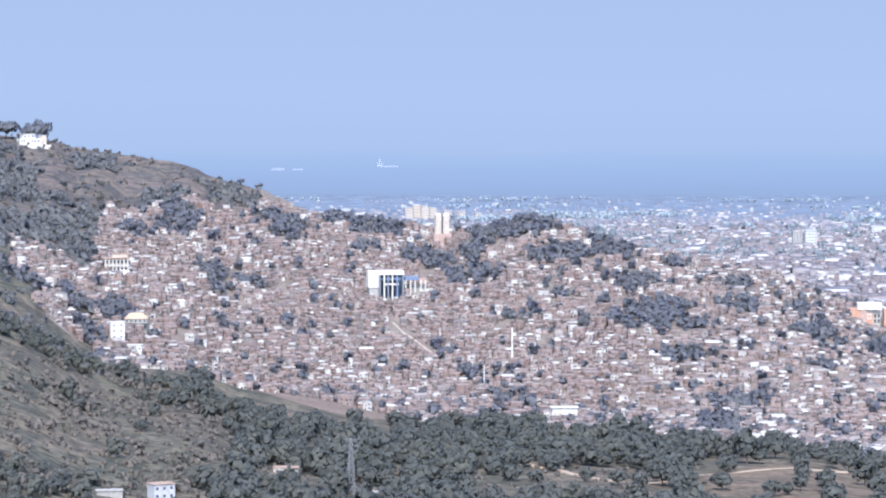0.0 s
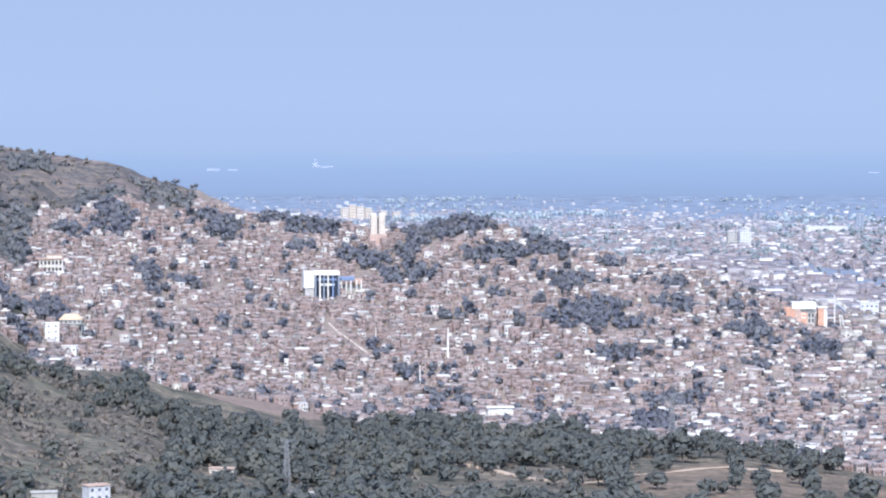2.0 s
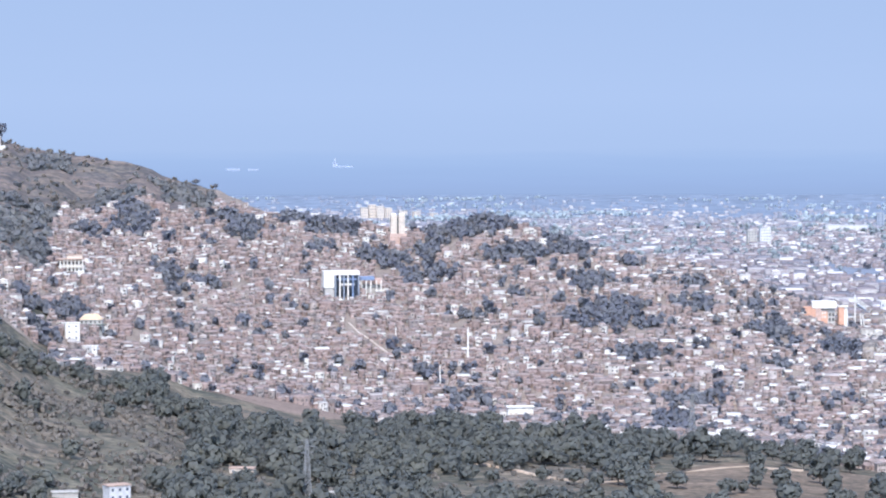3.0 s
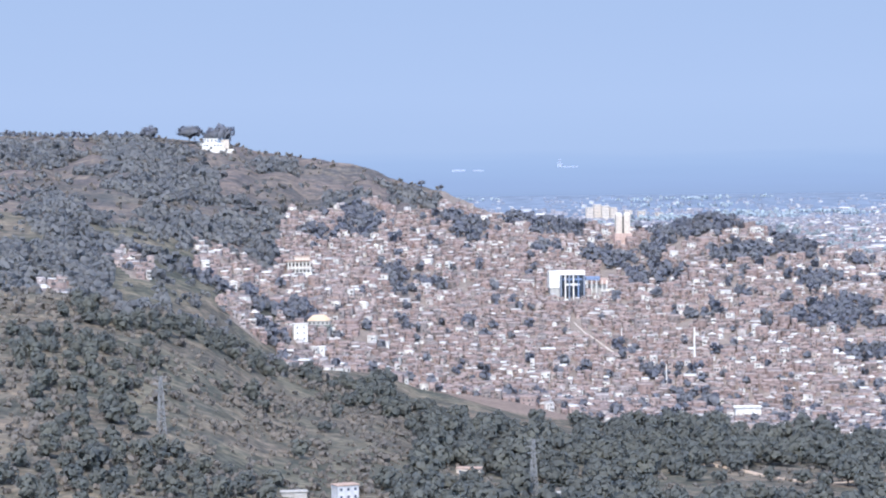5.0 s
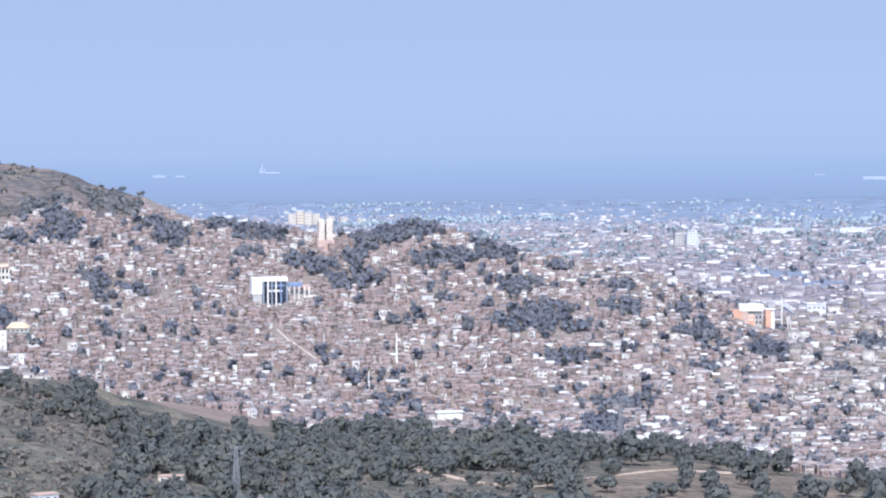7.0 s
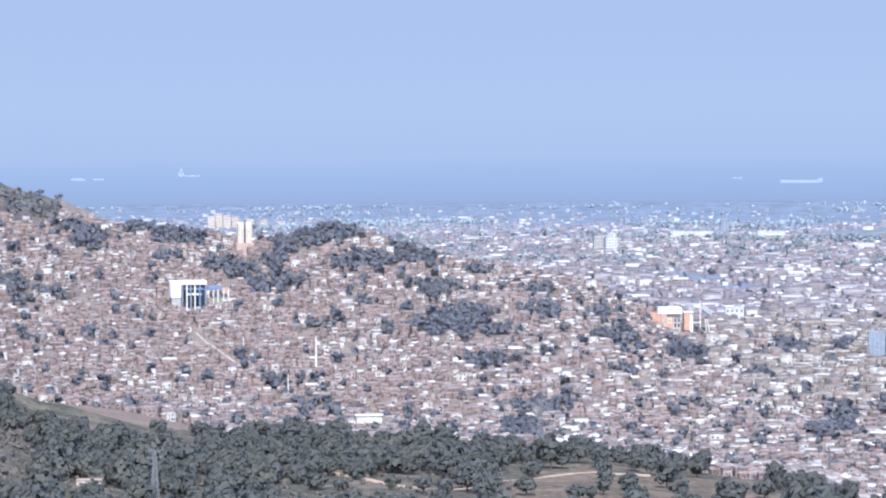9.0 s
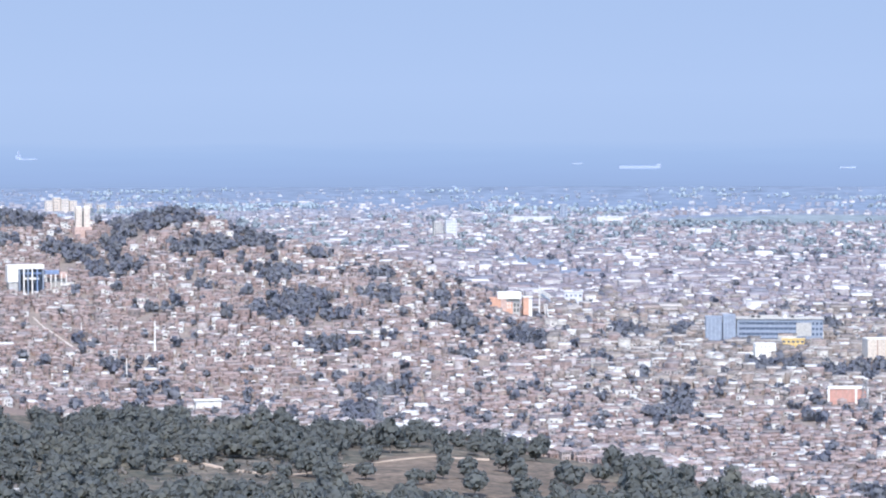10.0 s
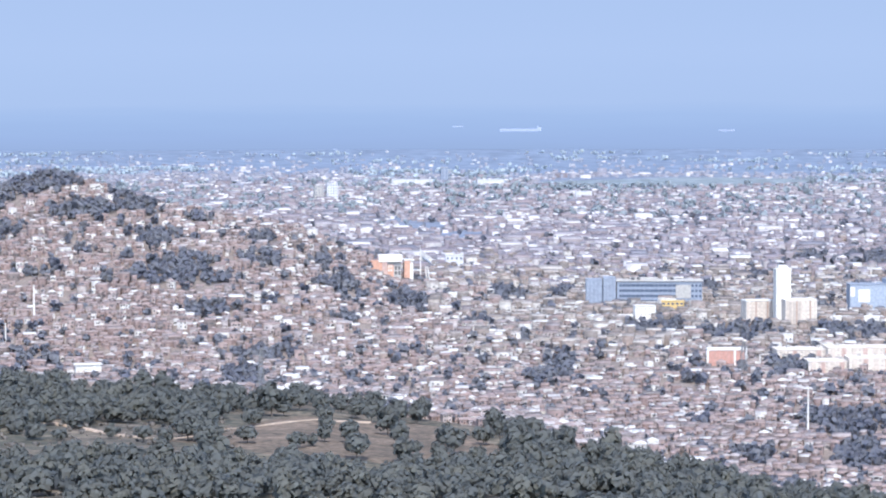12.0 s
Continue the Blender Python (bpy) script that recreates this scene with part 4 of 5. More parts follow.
def build_trees():
    rng = np.random.default_rng(9)
    az, d, size = tree_places()
    # the stand between the meadow and the path is made of single trees
    single = (az > 4.0) & (az < 14.5) & (d > 1180) & (d < 1720)
    pick = np.nonzero(single)[0]
    if len(pick) > 280:
        pick = np.sort(rng.choice(pick, 280, replace=False))
    temps = [tree_template(k, c) for k, c in enumerate(CROWNS)]
    for n, i in enumerate(pick):
        k = n % len(temps)
        p = site(az[i], d[i])
        m = pose(*p, 0, 0, rng.uniform(0, 360))
        ob = temps[k] if n < len(temps) else copy_thing(temps[k], m)
        ob.matrix_basis = m @ Matrix.Diagonal((size[i], size[i], size[i] * rng.uniform(0.85, 1.1), 1))
    rest = np.ones(len(az), bool)
    rest[pick] = False
    woods("foreground_wood", az[rest], d[rest], size[rest], CROWNS, m_leaf, 0.04, "dense dark green wood on the near slope")
    # scrub and bushes on the grassy slopes
    a, r = scatter(rng, -15, 6, 950, 1560, 5, 9)
    grass = inside(a, r, NEAR_GRASS)
    s = (rng.random(len(a)) < np.where(a < -4, np.where(grass > -0.05, 0.4, 0.85), 0.2)) & (r < np.interp(a, BOUND[:, 0], BOUND[:, 2]) + 20)
    woods("scrub", a[s], r[s], rng.uniform(1.2, 4.0, s.sum()), BUSHES, m_scrub, -0.25, "dry bushes scattered over the grass slope")
    a, r = scatter(rng, -15, -1, 1000, 1560, 10, 16)
    s = (rng.random(len(a)) < np.where(a < -4, np.where(inside(a, r, NEAR_GRASS) > -0.05, 0.12, 0.6), 0.25)) & free(a, r)
    woods("low_bushes", a[s], r[s], rng.uniform(4, 9, s.sum()), LOW_CROWNS, m_scrub, -0.3, "low dry thickets on the grass slope")
    # groves among the hillside houses
    a, r = scatter(rng, -16, 25, 1270, 2700, 6.2, 8)
    q = green_at(a, r)
    x1, y1 = r * np.sin(np.radians(a)), r * np.cos(np.radians(a))
    s = (q > -0.05) & (rng.random(len(a)) < np.clip(0.5 + 1.6 * q, 0, 0.85)) & free(a, r) & ((a > 9.5) | (r < np.interp(a, CREST[:, 0], CREST[:, 2]) + 30))
    edge = r - np.interp(a, BOUND[:, 0], BOUND[:, 2])
    lone = (r < 2480) & (rng.random(len(a)) < np.interp(a, [-3.5, -2.5], [0.15, 0.36]) * np.exp(-np.abs(edge - 15) / 50) + np.interp(a, [1, 3, 6, 12], [0.0, 0.05, 0.06, 0.08]) * (1 + 1.3 * wave(x1 * 1.7, y1 * 1.7))) & settled(a, r) & (q < -0.1) & free(a, r)
    rag = 0.45 * wave(x1 * 2.1, y1 * 2.1)
    thick = np.where(inside(a, r, MOUNTAIN_WOOD) + rag > 0, 0.64, np.where(inside(a, r, MOUNTAIN_GRASS) + rag > -0.1, 0.035, 0.17))
    view = np.maximum(np.maximum(inside(a, r + 45, HAMLETS), inside(a, r + 100, HAMLETS)), inside(a, r + 150, HAMLETS))
    thick = np.where(view > 0.1, 0.06, thick)
    hill = (a < -3.6) & (r > np.interp(a, [-12, -9, -7], [1400, 1440, 1520])) & ~settled(a, r) & (r < np.interp(a, CREST[:, 0], CREST[:, 2]) - 32) & ((a < -7.2) | (r > 2250)) & (rng.random(len(a)) < thick)
    woods("mountain_woods", a[hill], r[hill], rng.uniform(6.0, 11.0, hill.sum()) * np.where(thick[hill] > 0.5, 1.25, 0.8), LOW_CROWNS, m_haze_leaf, -0.28, "haze-paled thickets on the mountain's lower flank")
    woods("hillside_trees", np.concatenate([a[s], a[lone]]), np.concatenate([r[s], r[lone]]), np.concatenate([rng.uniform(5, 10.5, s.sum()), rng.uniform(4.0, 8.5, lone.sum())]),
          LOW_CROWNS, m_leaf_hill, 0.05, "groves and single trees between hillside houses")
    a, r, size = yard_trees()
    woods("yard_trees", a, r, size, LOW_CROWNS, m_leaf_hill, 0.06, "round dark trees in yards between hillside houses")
    # the mountain's upper slope
    a, r = scatter(rng, -17, -3.2, 2050, 2680, 9, 13)
    s = (rng.random(len(a)) < np.where(inside(a, r, MOUNTAIN_GRASS) > -0.1, 0.16, 0.5)) & ~settled(a, r) & (r < np.interp(a, CREST[:, 0], CREST[:, 2]) + 10)
    woods("mountain_scrub", a[s], r[s], rng.uniform(2.5, 6, s.sum()), LOW_CROWNS, m_scrub, -0.08, "dry scrub on the mountain's grassy flank")
    # hedge along the crest
    a = np.arange(-14.5, -10.9, 0.12)
    woods("crest_hedge", a, np.interp(a, CREST[:, 0], CREST[:, 2]) - 6 + 0 * a, rng.uniform(5, 9, len(a)), LOW_CROWNS, m_leaf_hill, -0.02, "dark bushes along the mountain's crest")
    # trees of the plain: belts and groves; farther out built smaller for perspective, with more haze painted into the
    # leaves
    a, q = scatter(rng, -4.5, 25.5, 2330, 7900, 16, 34)
    x, y = q * np.sin(np.radians(a)), q * np.cos(np.radians(a))
    r, small = plain_far(q)
    r, small = np.where(q > 2900, r, q), np.where(q > 2900, small, 1.0)
    belt = wave(x * 0.35, y * 0.22) + 0.5 * wave(x * 1.1 + 30, y * 0.6)
    s = (rng.random(len(a)) < np.where(belt > 0.5, 0.7, np.where(q > 5000, 0.0, 0.15)) * np.where(q < 2950, 1.2, np.where(q + 650 * np.clip((a - 6) / 4, 0, 1) > 6300, 0.25, 1.0))) & free(a, r) & (r > np.interp(a, CREST[:, 0], CREST[:, 2]) + 60) & (inside(a, r, [(16.1, 3835, 3.1, 120)]) < 0) & (r < 4690)
    size = rng.uniform(6, 13, len(a)) * small
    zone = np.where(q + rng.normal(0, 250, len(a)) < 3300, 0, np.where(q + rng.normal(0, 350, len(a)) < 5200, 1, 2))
    for k, name, mat, label in ((0, "plain_trees", m_leaf_hill, "dark tree clumps among the nearer city houses"), (1, "town_trees", m_leaf_far, "tree belts among the far city houses, painted hazy blue-green"),
                                (2, "outskirt_trees", m_leaf_faint, "tree belts on the city's outskirts, painted faint haze-blue")):
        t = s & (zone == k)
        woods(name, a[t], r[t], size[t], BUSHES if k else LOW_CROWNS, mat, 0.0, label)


build_trees()


# ---- larger buildings ----
def windows(parent, wall_y, xs, zs, w, h, mat, name="window"):
    """A grid of panes on a front wall, each one a part; they share one mesh."""
    me = None
    for z in zs:
        for x in xs:
            if me is None:
                me = bpy.data.meshes.new(name)
                bm = box_bm(-w / 2, w / 2, -0.08, 0.1, 0, h)
                bm.to_mesh(me)
                bm.free()
                me.materials.append(mat)
            ob = new(name, me)
            ob.parent = parent
            ob.location = (x, wall_y, z)


def spaced(a, b, n):
    return [a + (b - a) * (i + 0.5) / n for i in range(n)]


def place(name, az, d, label, category, extra=0.0, group=""):
    return thing(name, site(az, d), -az + extra, label, category, group)


def block(name, az, d, w, dep, h, wall, roof, floors, bays, label, category, extra=0.0, pane=None, win=(1.6, 1.5), group="", cornice=0.4):
    """A plain building: walls, an overhanging roof slab with a parapet, and rows of windows."""
    root = place(name, az, d, label, category, extra, group)
    part("wall", box_bm(-w / 2, w / 2, -dep / 2, dep / 2, -5, h), wall, root)
    part("roof", box_bm(-w / 2 - cornice, w / 2 + cornice, -dep / 2 - cornice, dep / 2 + cornice, h, h + 0.5, bevel=0.08), roof, root)
    if floors:
        step = h / floors
        windows(root, -dep / 2, spaced(-w / 2, w / 2, bays), [step * k + 0.35 * step for k in range(floors)], win[0], win[1], pane or m_glass)
    return root


def library():
    root = place("library", -1.32, 2164, "white cubic building with blue and white columns", "building", 6)
    part("side_wall", box_bm(-15.5, -6.5, -9, 9, 8.5, 22.9, bevel=0.15), m_white, root)
    part("lower_wall", box_bm(-14.6, -6.6, -8.2, 9, -5, 8.4, bevel=0.1), m_concrete, root, "grey set-back lower wall")
    part("roof_slab", box_bm(-6.4, 15.5, -9.3, 9, 19.5, 23, bevel=0.15), m_white, root)
    part("rear_wall", box_bm(-6.5, 15.5, 3, 8, -5, 19.5), plain("deep_blue_grey", (0.13, 0.155, 0.20), 0.6), root, "blue-grey recessed wall")
    for x, m in ((-5.4, m_slate_blue), (-1.6, m_white), (1.8, m_slate_blue), (5.4, m_white), (9.6, m_blue), (14.6, m_slate_blue)):
        part("column", box_bm(x - 0.55, x + 0.55, -9, -6.5, -5, 19.4), m, root)
    part("balcony", box_bm(-1, 11, -8, 3, 10.5, 12.0), m_white, root)
    part("beam", box_bm(-4, 13, -8.6, -7.2, 15.2, 16.6), m_blue, root)
    windows(root, 3, [-3.6, 0, 3.6, 7.2, 11], [1.5, 6.2, 13.2], 2.4, 3.0, m_glass)
    part("wall_panel", box_bm(-13.6, -11.0, -8.4, -8.2, -3, 4), m_pale, root)
    ann = place("annex", -0.62, 2182, "blue-roofed open annex beside the white building", "building", 4)
    part("roof", box_bm(-10, 2, -7, 7, 12.6, 15.6, bevel=0.1), m_blue, ann)
    part("wall", box_bm(-9, 9, -1, 6, -5, 9), m_concrete, ann)
    part("upper_room", box_bm(2.5, 9, -4, 5, 9, 14), m_pink_brick, ann)
    for x in (-9, -5, -1, 4, 8):
        part("column", box_bm(x - 0.5, x + 0.5, -6.6, -5.6, -5, 12.6), m_white, ann)
    part("ramp", box_bm(3, 10, -7.5, -5, 3, 4), m_white, ann)


def twin_tower():
    root = place("apartment_tower", -0.03, 2364, "pair of cream apartment towers on a brick podium", "building", 8)
    part("podium", box_bm(-8, 8, -7, 7, -6, 9.5), m_pink_brick, root)
    for x0, x1 in ((-6.4, -0.9), (0.9, 6.6)):
        t = part("tower", box_bm(x0, x1, -5, 5, 9.5, 27), m_cream, root)
        part("cap", box_bm(x0 + 0.6, x1 - 0.6, -3, 3, 27, 28.6), m_white, t)
    # dark block filling the gap between the two towers
    part("dark_gap_fill", box_bm(-0.9, 0.9, -3.5, 4, 9.5, 24.5), m_dark, root)
    windows(root, -5, [-5, -2.4, 2.4, 5], [11 + 2.7 * k for k in range(6)], 0.9, 1.2, m_sand)
    windows(root, -7, spaced(-8, 8, 5), [1.5, 5.2], 1.3, 1.4, m_tile)


def hilltop_villa():
    root = place("hilltop_villa", -9.31, 2584, "large white villa on the mountain's crest", "house", 14)
    part("wall", box_bm(-13, 9, -6, 6, -6, 8), m_white, root)
    part("upper_storey", box_bm(-9, 3, -5, 5, 8, 12), m_white, root)
    part("tower_room", box_bm(9, 15, -5, 4, -6, 11), m_cream, root)
    part("roof", box_bm(-9.6, 3.6, -5.6, 5.6, 12, 12.6, bevel=0.1), m_white, root)
    part("terrace_wall", box_bm(-18, 19, -9.2, -8.6, -5, 1.6), m_white, root)
    part("arch", cyl_bm(-4, -6.0, -1, 4.0, 1.3, 1.3, 12), m_dark, root)
    windows(root, -6, [-11, -8, 0, 3, 6.5], [4.4], 1.6, 1.7, m_glass)
    windows(root, -5, [-7, -3, 1], [9.2], 1.6, 1.6, m_glass)


def terrace_villa():
    root = place("terrace_villa", -7.42, 1996, "cream villa with columned terrace and tiled roof", "house", 4)
    part("wall", box_bm(-9, 9, -4, 6, -5, 11), m_cream, root)
    part("terrace", box_bm(-10, 10, -7, -4, 5.2, 6), m_white, root)
    part("base_wall", box_bm(-10, 10, -7, -6.4, -5, 2.2), m_white, root)
    for x in spaced(-10, 10, 7):
        part("column", box_bm(x - 0.45, x + 0.45, -6.9, -6.1, 2.2, 11), m_white, root)
    part("roof", box_bm(-10.6, 10.6, -7.6, 6.6, 11, 11.8, bevel=0.1), m_tile, root)
    part("attic", box_bm(-3, 9, -1, 5, 11.8, 14.4), m_cream, root)
    part("attic_roof", box_bm(-3.6, 9.6, -1.6, 5.6, 14.4, 15), m_tile, root)
    windows(root, -4, spaced(-9, 9, 6), [1.6, 7.2], 1.5, 2.2, m_dark)


def orange_roof_house():
    root = place("orange_roofed_house", -6.97, 1844, "house with orange roof over a green canopy", "house", -6)
    part("wall", box_bm(-8, 8, -5, 5, -5, 8), m_concrete, root)
    bm = bmesh.new()
    v = [bm.verts.new(p) for p in ((-8.6, -5.6, 8), (8.6, -5.6, 8), (8.6, 5.6, 8), (-8.6, 5.6, 8), (-4.5, 0, 12), (4.5, 0, 12))]
    for f in ((0, 1, 5, 4), (1, 2, 5), (2, 3, 4, 5), (3, 0, 4), (3, 2, 1, 0)):
        bm.faces.new([v[i] for i in f])
    part("roof", bm, m_ochre, root)
    part("canopy", box_bm(-11, 12, -9, -5.2, 4.2, 4.8, bevel=0.1), plain("green_sheet", (0.13, 0.17, 0.16), 0.6), root)
    windows(root, -5, spaced(-8, 8, 5), [0.8, 5.6], 1.3, 1.5, m_dark)


def office_slab():
    root = place("office_building", 15.44, 2200, "long blue-grey office block with banded windows", "building", 3)
    part("wall", box_bm(-24, 50, -10, 10, -6, 20.5), m_slate_blue, root)
    part("roof", box_bm(-25, 51, -11, 11, 20.5, 21.6, bevel=0.15), m_concrete, root)
    for x0, x1, h in ((-51, -37, 22.5), (-36, -25, 24)):
        t = part("stair_tower", box_bm(x0, x1, -9, 9, -6, h), m_slate_blue, root)
        for k in range(4):
            xx = x0 + (x1 - x0) * (k + 0.5) / 4
            part("fin", box_bm(xx - 0.25, xx + 0.25, -9.4, -9, -5, h - 1), m_sky_blue, t)
    part("link", box_bm(-37, -36, -5, 5, -6, 17), m_glass, root)
    for k in range(4):
        b = part("window_band", box_bm(-22, 30, -10.12, -9.9, 2.2 + 4.6 * k, 4.4 + 4.6 * k), m_glass, root)
        for x in spaced(-22, 30, 13):
            part("mullion", box_bm(x - 0.12, x + 0.12, -10.2, -10.1, 2.2 + 4.6 * k, 4.4 + 4.6 * k), m_slate_blue, b)
    part("side_panel", box_bm(27, 40, -10.5, -10.2, 6, 17.5), m_concrete, root)
    windows(root, -10, spaced(40, 50, 3), [2, 6.6, 11.2, 15.8], 2.0, 2.2, m_glass)
    for x in (-10, -5, 18, 24):
        part("roof_unit", box_bm(x - 1.4, x + 1.4, -5, -2, 21.6, 23.6), m_dark if x != 18 else m_white, root)
    part("roof_hall", box_bm(-12, 12, 0, 8, 21.6, 23.2), m_concrete, root)
    part("entrance_hall", box_bm(-24, 46, -15, -10.6, -6, 3.4), m_concrete, root)


def white_tower_group():
    root = place("white_tower", 18.56, 2034, "tall plain white slab tower", "building", 12)
    part("shaft", box_bm(-6, 6, -6, 6, -6, 47, bevel=0.2), m_white, root)
    part("crown", box_bm(-3.5, 3.5, -4, 4, 47, 49.5), m_white, root)
    part("seam", box_bm(2.0, 2.3, -6.1, -5.9, 0, 46), m_concrete, root)
    windows(root, -6, [4.2], [3.2 * k + 4 for k in range(12)], 0.7, 1.1, m_concrete)
    for az, d, w, h, wall in ((18.0, 2054, 22.6, 19.0, m_ivory), (18.93, 2028, 25.9, 22.4, m_ivory)):
        b = place("apartment_block", az, d, "cream apartment block with vertical brick ribs", "building", 16, "apartment blocks by the white tower")
        part("wall", box_bm(-w / 2, w / 2, -8, 8, -6, h), wall, b)
        part("roof", box_bm(-w / 2 - 0.3, w / 2 + 0.3, -8.3, 8.3, h, h + 0.6), m_white, b)
        for k, x in enumerate(spaced(-w / 2, w / 2, 7)):
            part("rib", box_bm(x - 0.55, x + 0.55, -8.5, -8, -4, h - 0.4), m_tile if k in (2, 5) else m_cream, b)
        x0, x1 = (-w / 2 + 1, 0.4) if az > 18.5 else (w * 0.22, w / 2 - 0.4)
        part("brick_cladding", box_bm(x0, x1, -8.25, -8.0, -4, h - 1), m_sand, b, "pinkish brick-clad half of the front")
        windows(b, -8, [x + 1.55 for x in spaced(-w / 2, w / 2, 7)][:-1], [3.0 * k + 1.2 for k in range(6)], 0.8, 1.1, m_sand)


def blue_hall():
    root = place("blue_hall", 20.69, 2184, "light blue hall with white panels", "building", 10)
    part("wall", box_bm(-25, 6, -10, 10, -6, 22), m_sky_blue, root)
    part("wing", box_bm(6, 25, -9, 12, -6, 26), m_sky_blue, root)
    part("roof", box_bm(-25.5, 6, -10.5, 10.5, 22, 22.6), m_slate_blue, root)
    part("wing_roof", box_bm(6, 25.5, -9.5, 12.5, 26, 26.6), m_slate_blue, root)
    for x0, x1, y, z0, z1 in ((-18, -8, -10.15, 7, 18), (-25, -21, -10.15, 12, 20), (7, 13, -9.15, 14, 24), (19, 25, -9.15, 15, 25.5), (7.5, 25, -9.3, -2, 7)):
        part("white_panel", box_bm(x0, x1, y, y + 0.3, z0, z1), m_white, root)
    part("mast", cyl_bm(-16, 0, 22.6, 31, 0.4, 0.25, 8), m_steel, root)


def civic_hall():
    root = place("civic_hall", 9.68, 2226, "orange and white civic hall with a flat roof", "building", 5)
    part("left_wing", box_bm(-19, -9, -6, 6, 4, 13.5), m_orange, root)
    part("lower_wall", box_bm(-18, -9, -5, 6, -5, 4), m_dark, root)
    for x in (-18.4, -14, -10):
        part("column", box_bm(x - 0.5, x + 0.5, -6, -5, -5, 4), m_white, root)
    part("main_wall", box_bm(-9, 8, -4, 8, -5, 12), m_concrete, root)
    part("roof_slab", box_bm(-12, 9, -7, 9, 12.5, 18.5, bevel=0.15), m_white, root)
    part("pier", box_bm(-9, -4.5, -6.8, -4, -5, 12.5), m_pink_brick, root)
    part("orange_panel", box_bm(-4, 1.5, -4.6, -4, -2, 10), m_orange, root)
    part("right_wing", box_bm(11, 16, -5, 6, -2, 13.5), m_orange, root)
    part("right_wall", box_bm(16, 19, -4, 6, -5, 13.4), m_white, root)
    part("right_roof", box_bm(10.5, 19.5, -5.5, 6.5, 13.5, 14.6), m_white, root)
    windows(root, -4.6, [-2.8, -0.6], [4, 7.4], 1.2, 2.0, m_white)
    windows(root, -4, [3.5, 6.5], [1, 5.5], 1.8, 3, m_dark)
    pole = place("flagpole", 10.34, 2250, "white flagpole with a pale striped flag", "flagpole")
    part("pole", cyl_bm(0, 0, -3, 29, 0.75, 0.4, 10), m_white, pole)
    bm = bmesh.new()
    cols = []
    for i in range(9):
        t = i / 8
        dy = 0.8 * math.sin(t * 6)
        cols.append([bm.verts.new((0.4 + 9.5 * t, dy, 26.5 - 6.5 * t)), bm.verts.new((0.4 + 9.5 * t, dy, 17.5 - 3.0 * t))])
    for p, q in zip(cols, cols[1:]):
        bm.faces.new((p[0], p[1], q[1], q[0]))
    bmesh.ops.solidify(bm, geom=bm.faces[:], thickness=0.12)
    fl = part("flag", bm, m_white, pole)
    bm = bmesh.new()
    beam(bm, (1.6, -0.9, 20.5), (9.6, -0.9, 14.5), 0.9)
    part("stripe", bm, m_slate_blue, fl)
    for x in (6.0, 8.5):
        bm = bmesh.new()
        beam(bm, (x, 0, -3), (x * 0.75, 0, 12), 0.6)
        part("strut", bm, m_white, pole)


def red_works():
    root = place("brick_warehouse", 17.31, 1810, "red brick warehouse with white pilasters", "building", 6)
    part("wall", box_bm(-13.5, 13.5, -6, 6, -5, 10.5), m_red_brick, root)
    part("roof", box_bm(-14.2, 14.2, -6.6, 6.6, 10.5, 11.6), m_white, root)
    for x in (-14, 5.5, 13.6):
        part("pilaster", box_bm(x - 0.75, x + 0.75, -6.5, -6, -5, 10.5), m_white, root)
    for x in (-8.5, -4, 0, 9.5):
        part("seam", box_bm(x - 0.12, x + 0.12, -6.1, -5.9, -4, 10.2), m_tile, root)


def long_blocks():
    for az, d, w, h, ex, wall in ((19.2, 1834, 52, 9, 9, m_ivory), (20.25, 1834, 46, 10, 9, m_ivory), (19.75, 1780, 40, 7, 9, m_ivory), (20.75, 1780, 46, 9.5, 9, m_ivory), (22.24, 1814, 36, 11, 4, m_cream), (22.1, 1740, 44, 7.5, 6, m_cream)):
        b = block("housing_block", az, d, w, 24, h, wall, m_ivory, 3, max(6, int(w / 5)), "long cream three-storey housing block with pale roof", "building", ex, win=(1.2, 1.2), pane=m_sand, group="long housing blocks")
        for k, x in enumerate(spaced(-w / 2, w / 2, 6)):
            part("stairwell", box_bm(x - 1.5, x + 1.5, -12.6, -12, -4, h - 0.2), m_pink_brick if k % 2 else m_cream, b)
        for x in (-w * 0.3, w * 0.12):
            part("roof_tank", box_bm(x - 1.2, x + 1.2, 2, 4.5, h + 0.5, h + 2.2), m_concrete, b)


def lattice_pylon(az, d, h, base, label, tilt=20):
    root = place("power_pylon", az, d, label, "pylon", tilt, "lattice power pylons")
    top = base * 0.22

    def at(k, t):
        s = base * (1 - t) + top * t
        return Vector(((-1 if k in (0, 3) else 1) * s / 2, (-1 if k < 2 else 1) * s / 2, -2 + (h + 2) * t))

    for k in range(4):
        bm = bmesh.new()
        beam(bm, at(k, 0), at(k, 1), 0.2)
        part("leg", bm, m_steel, root)
    for k in range(4):
        for i in range(9):
            a, b = i / 9, (i + 1) / 9
            for p, q in ((at(k, a), at((k + 1) % 4, b)), (at((k + 1) % 4, a), at(k, b))):
                bm = bmesh.new()
                beam(bm, p, q, 0.11)
                part("brace", bm, m_steel, root)
    for z, wd in ((0.97, 3.2), (0.86, 4.2), (0.75, 3.2)):
        bm = bmesh.new()
        for s in (-1, 1):
            beam(bm, (0, 0, h * z + 0.5), (s * wd, 0, h * z), 0.12)
            beam(bm, (0, 0, h * z - 0.6), (s * wd, 0, h * z), 0.10)
        arm = part("crossarm", bm, m_steel, root)
        for s in (-1, 1):
            part("insulator", cyl_bm(s * wd, 0, h * z - 1.5, h * z, 0.14, 0.14, 6), m_dark, arm)


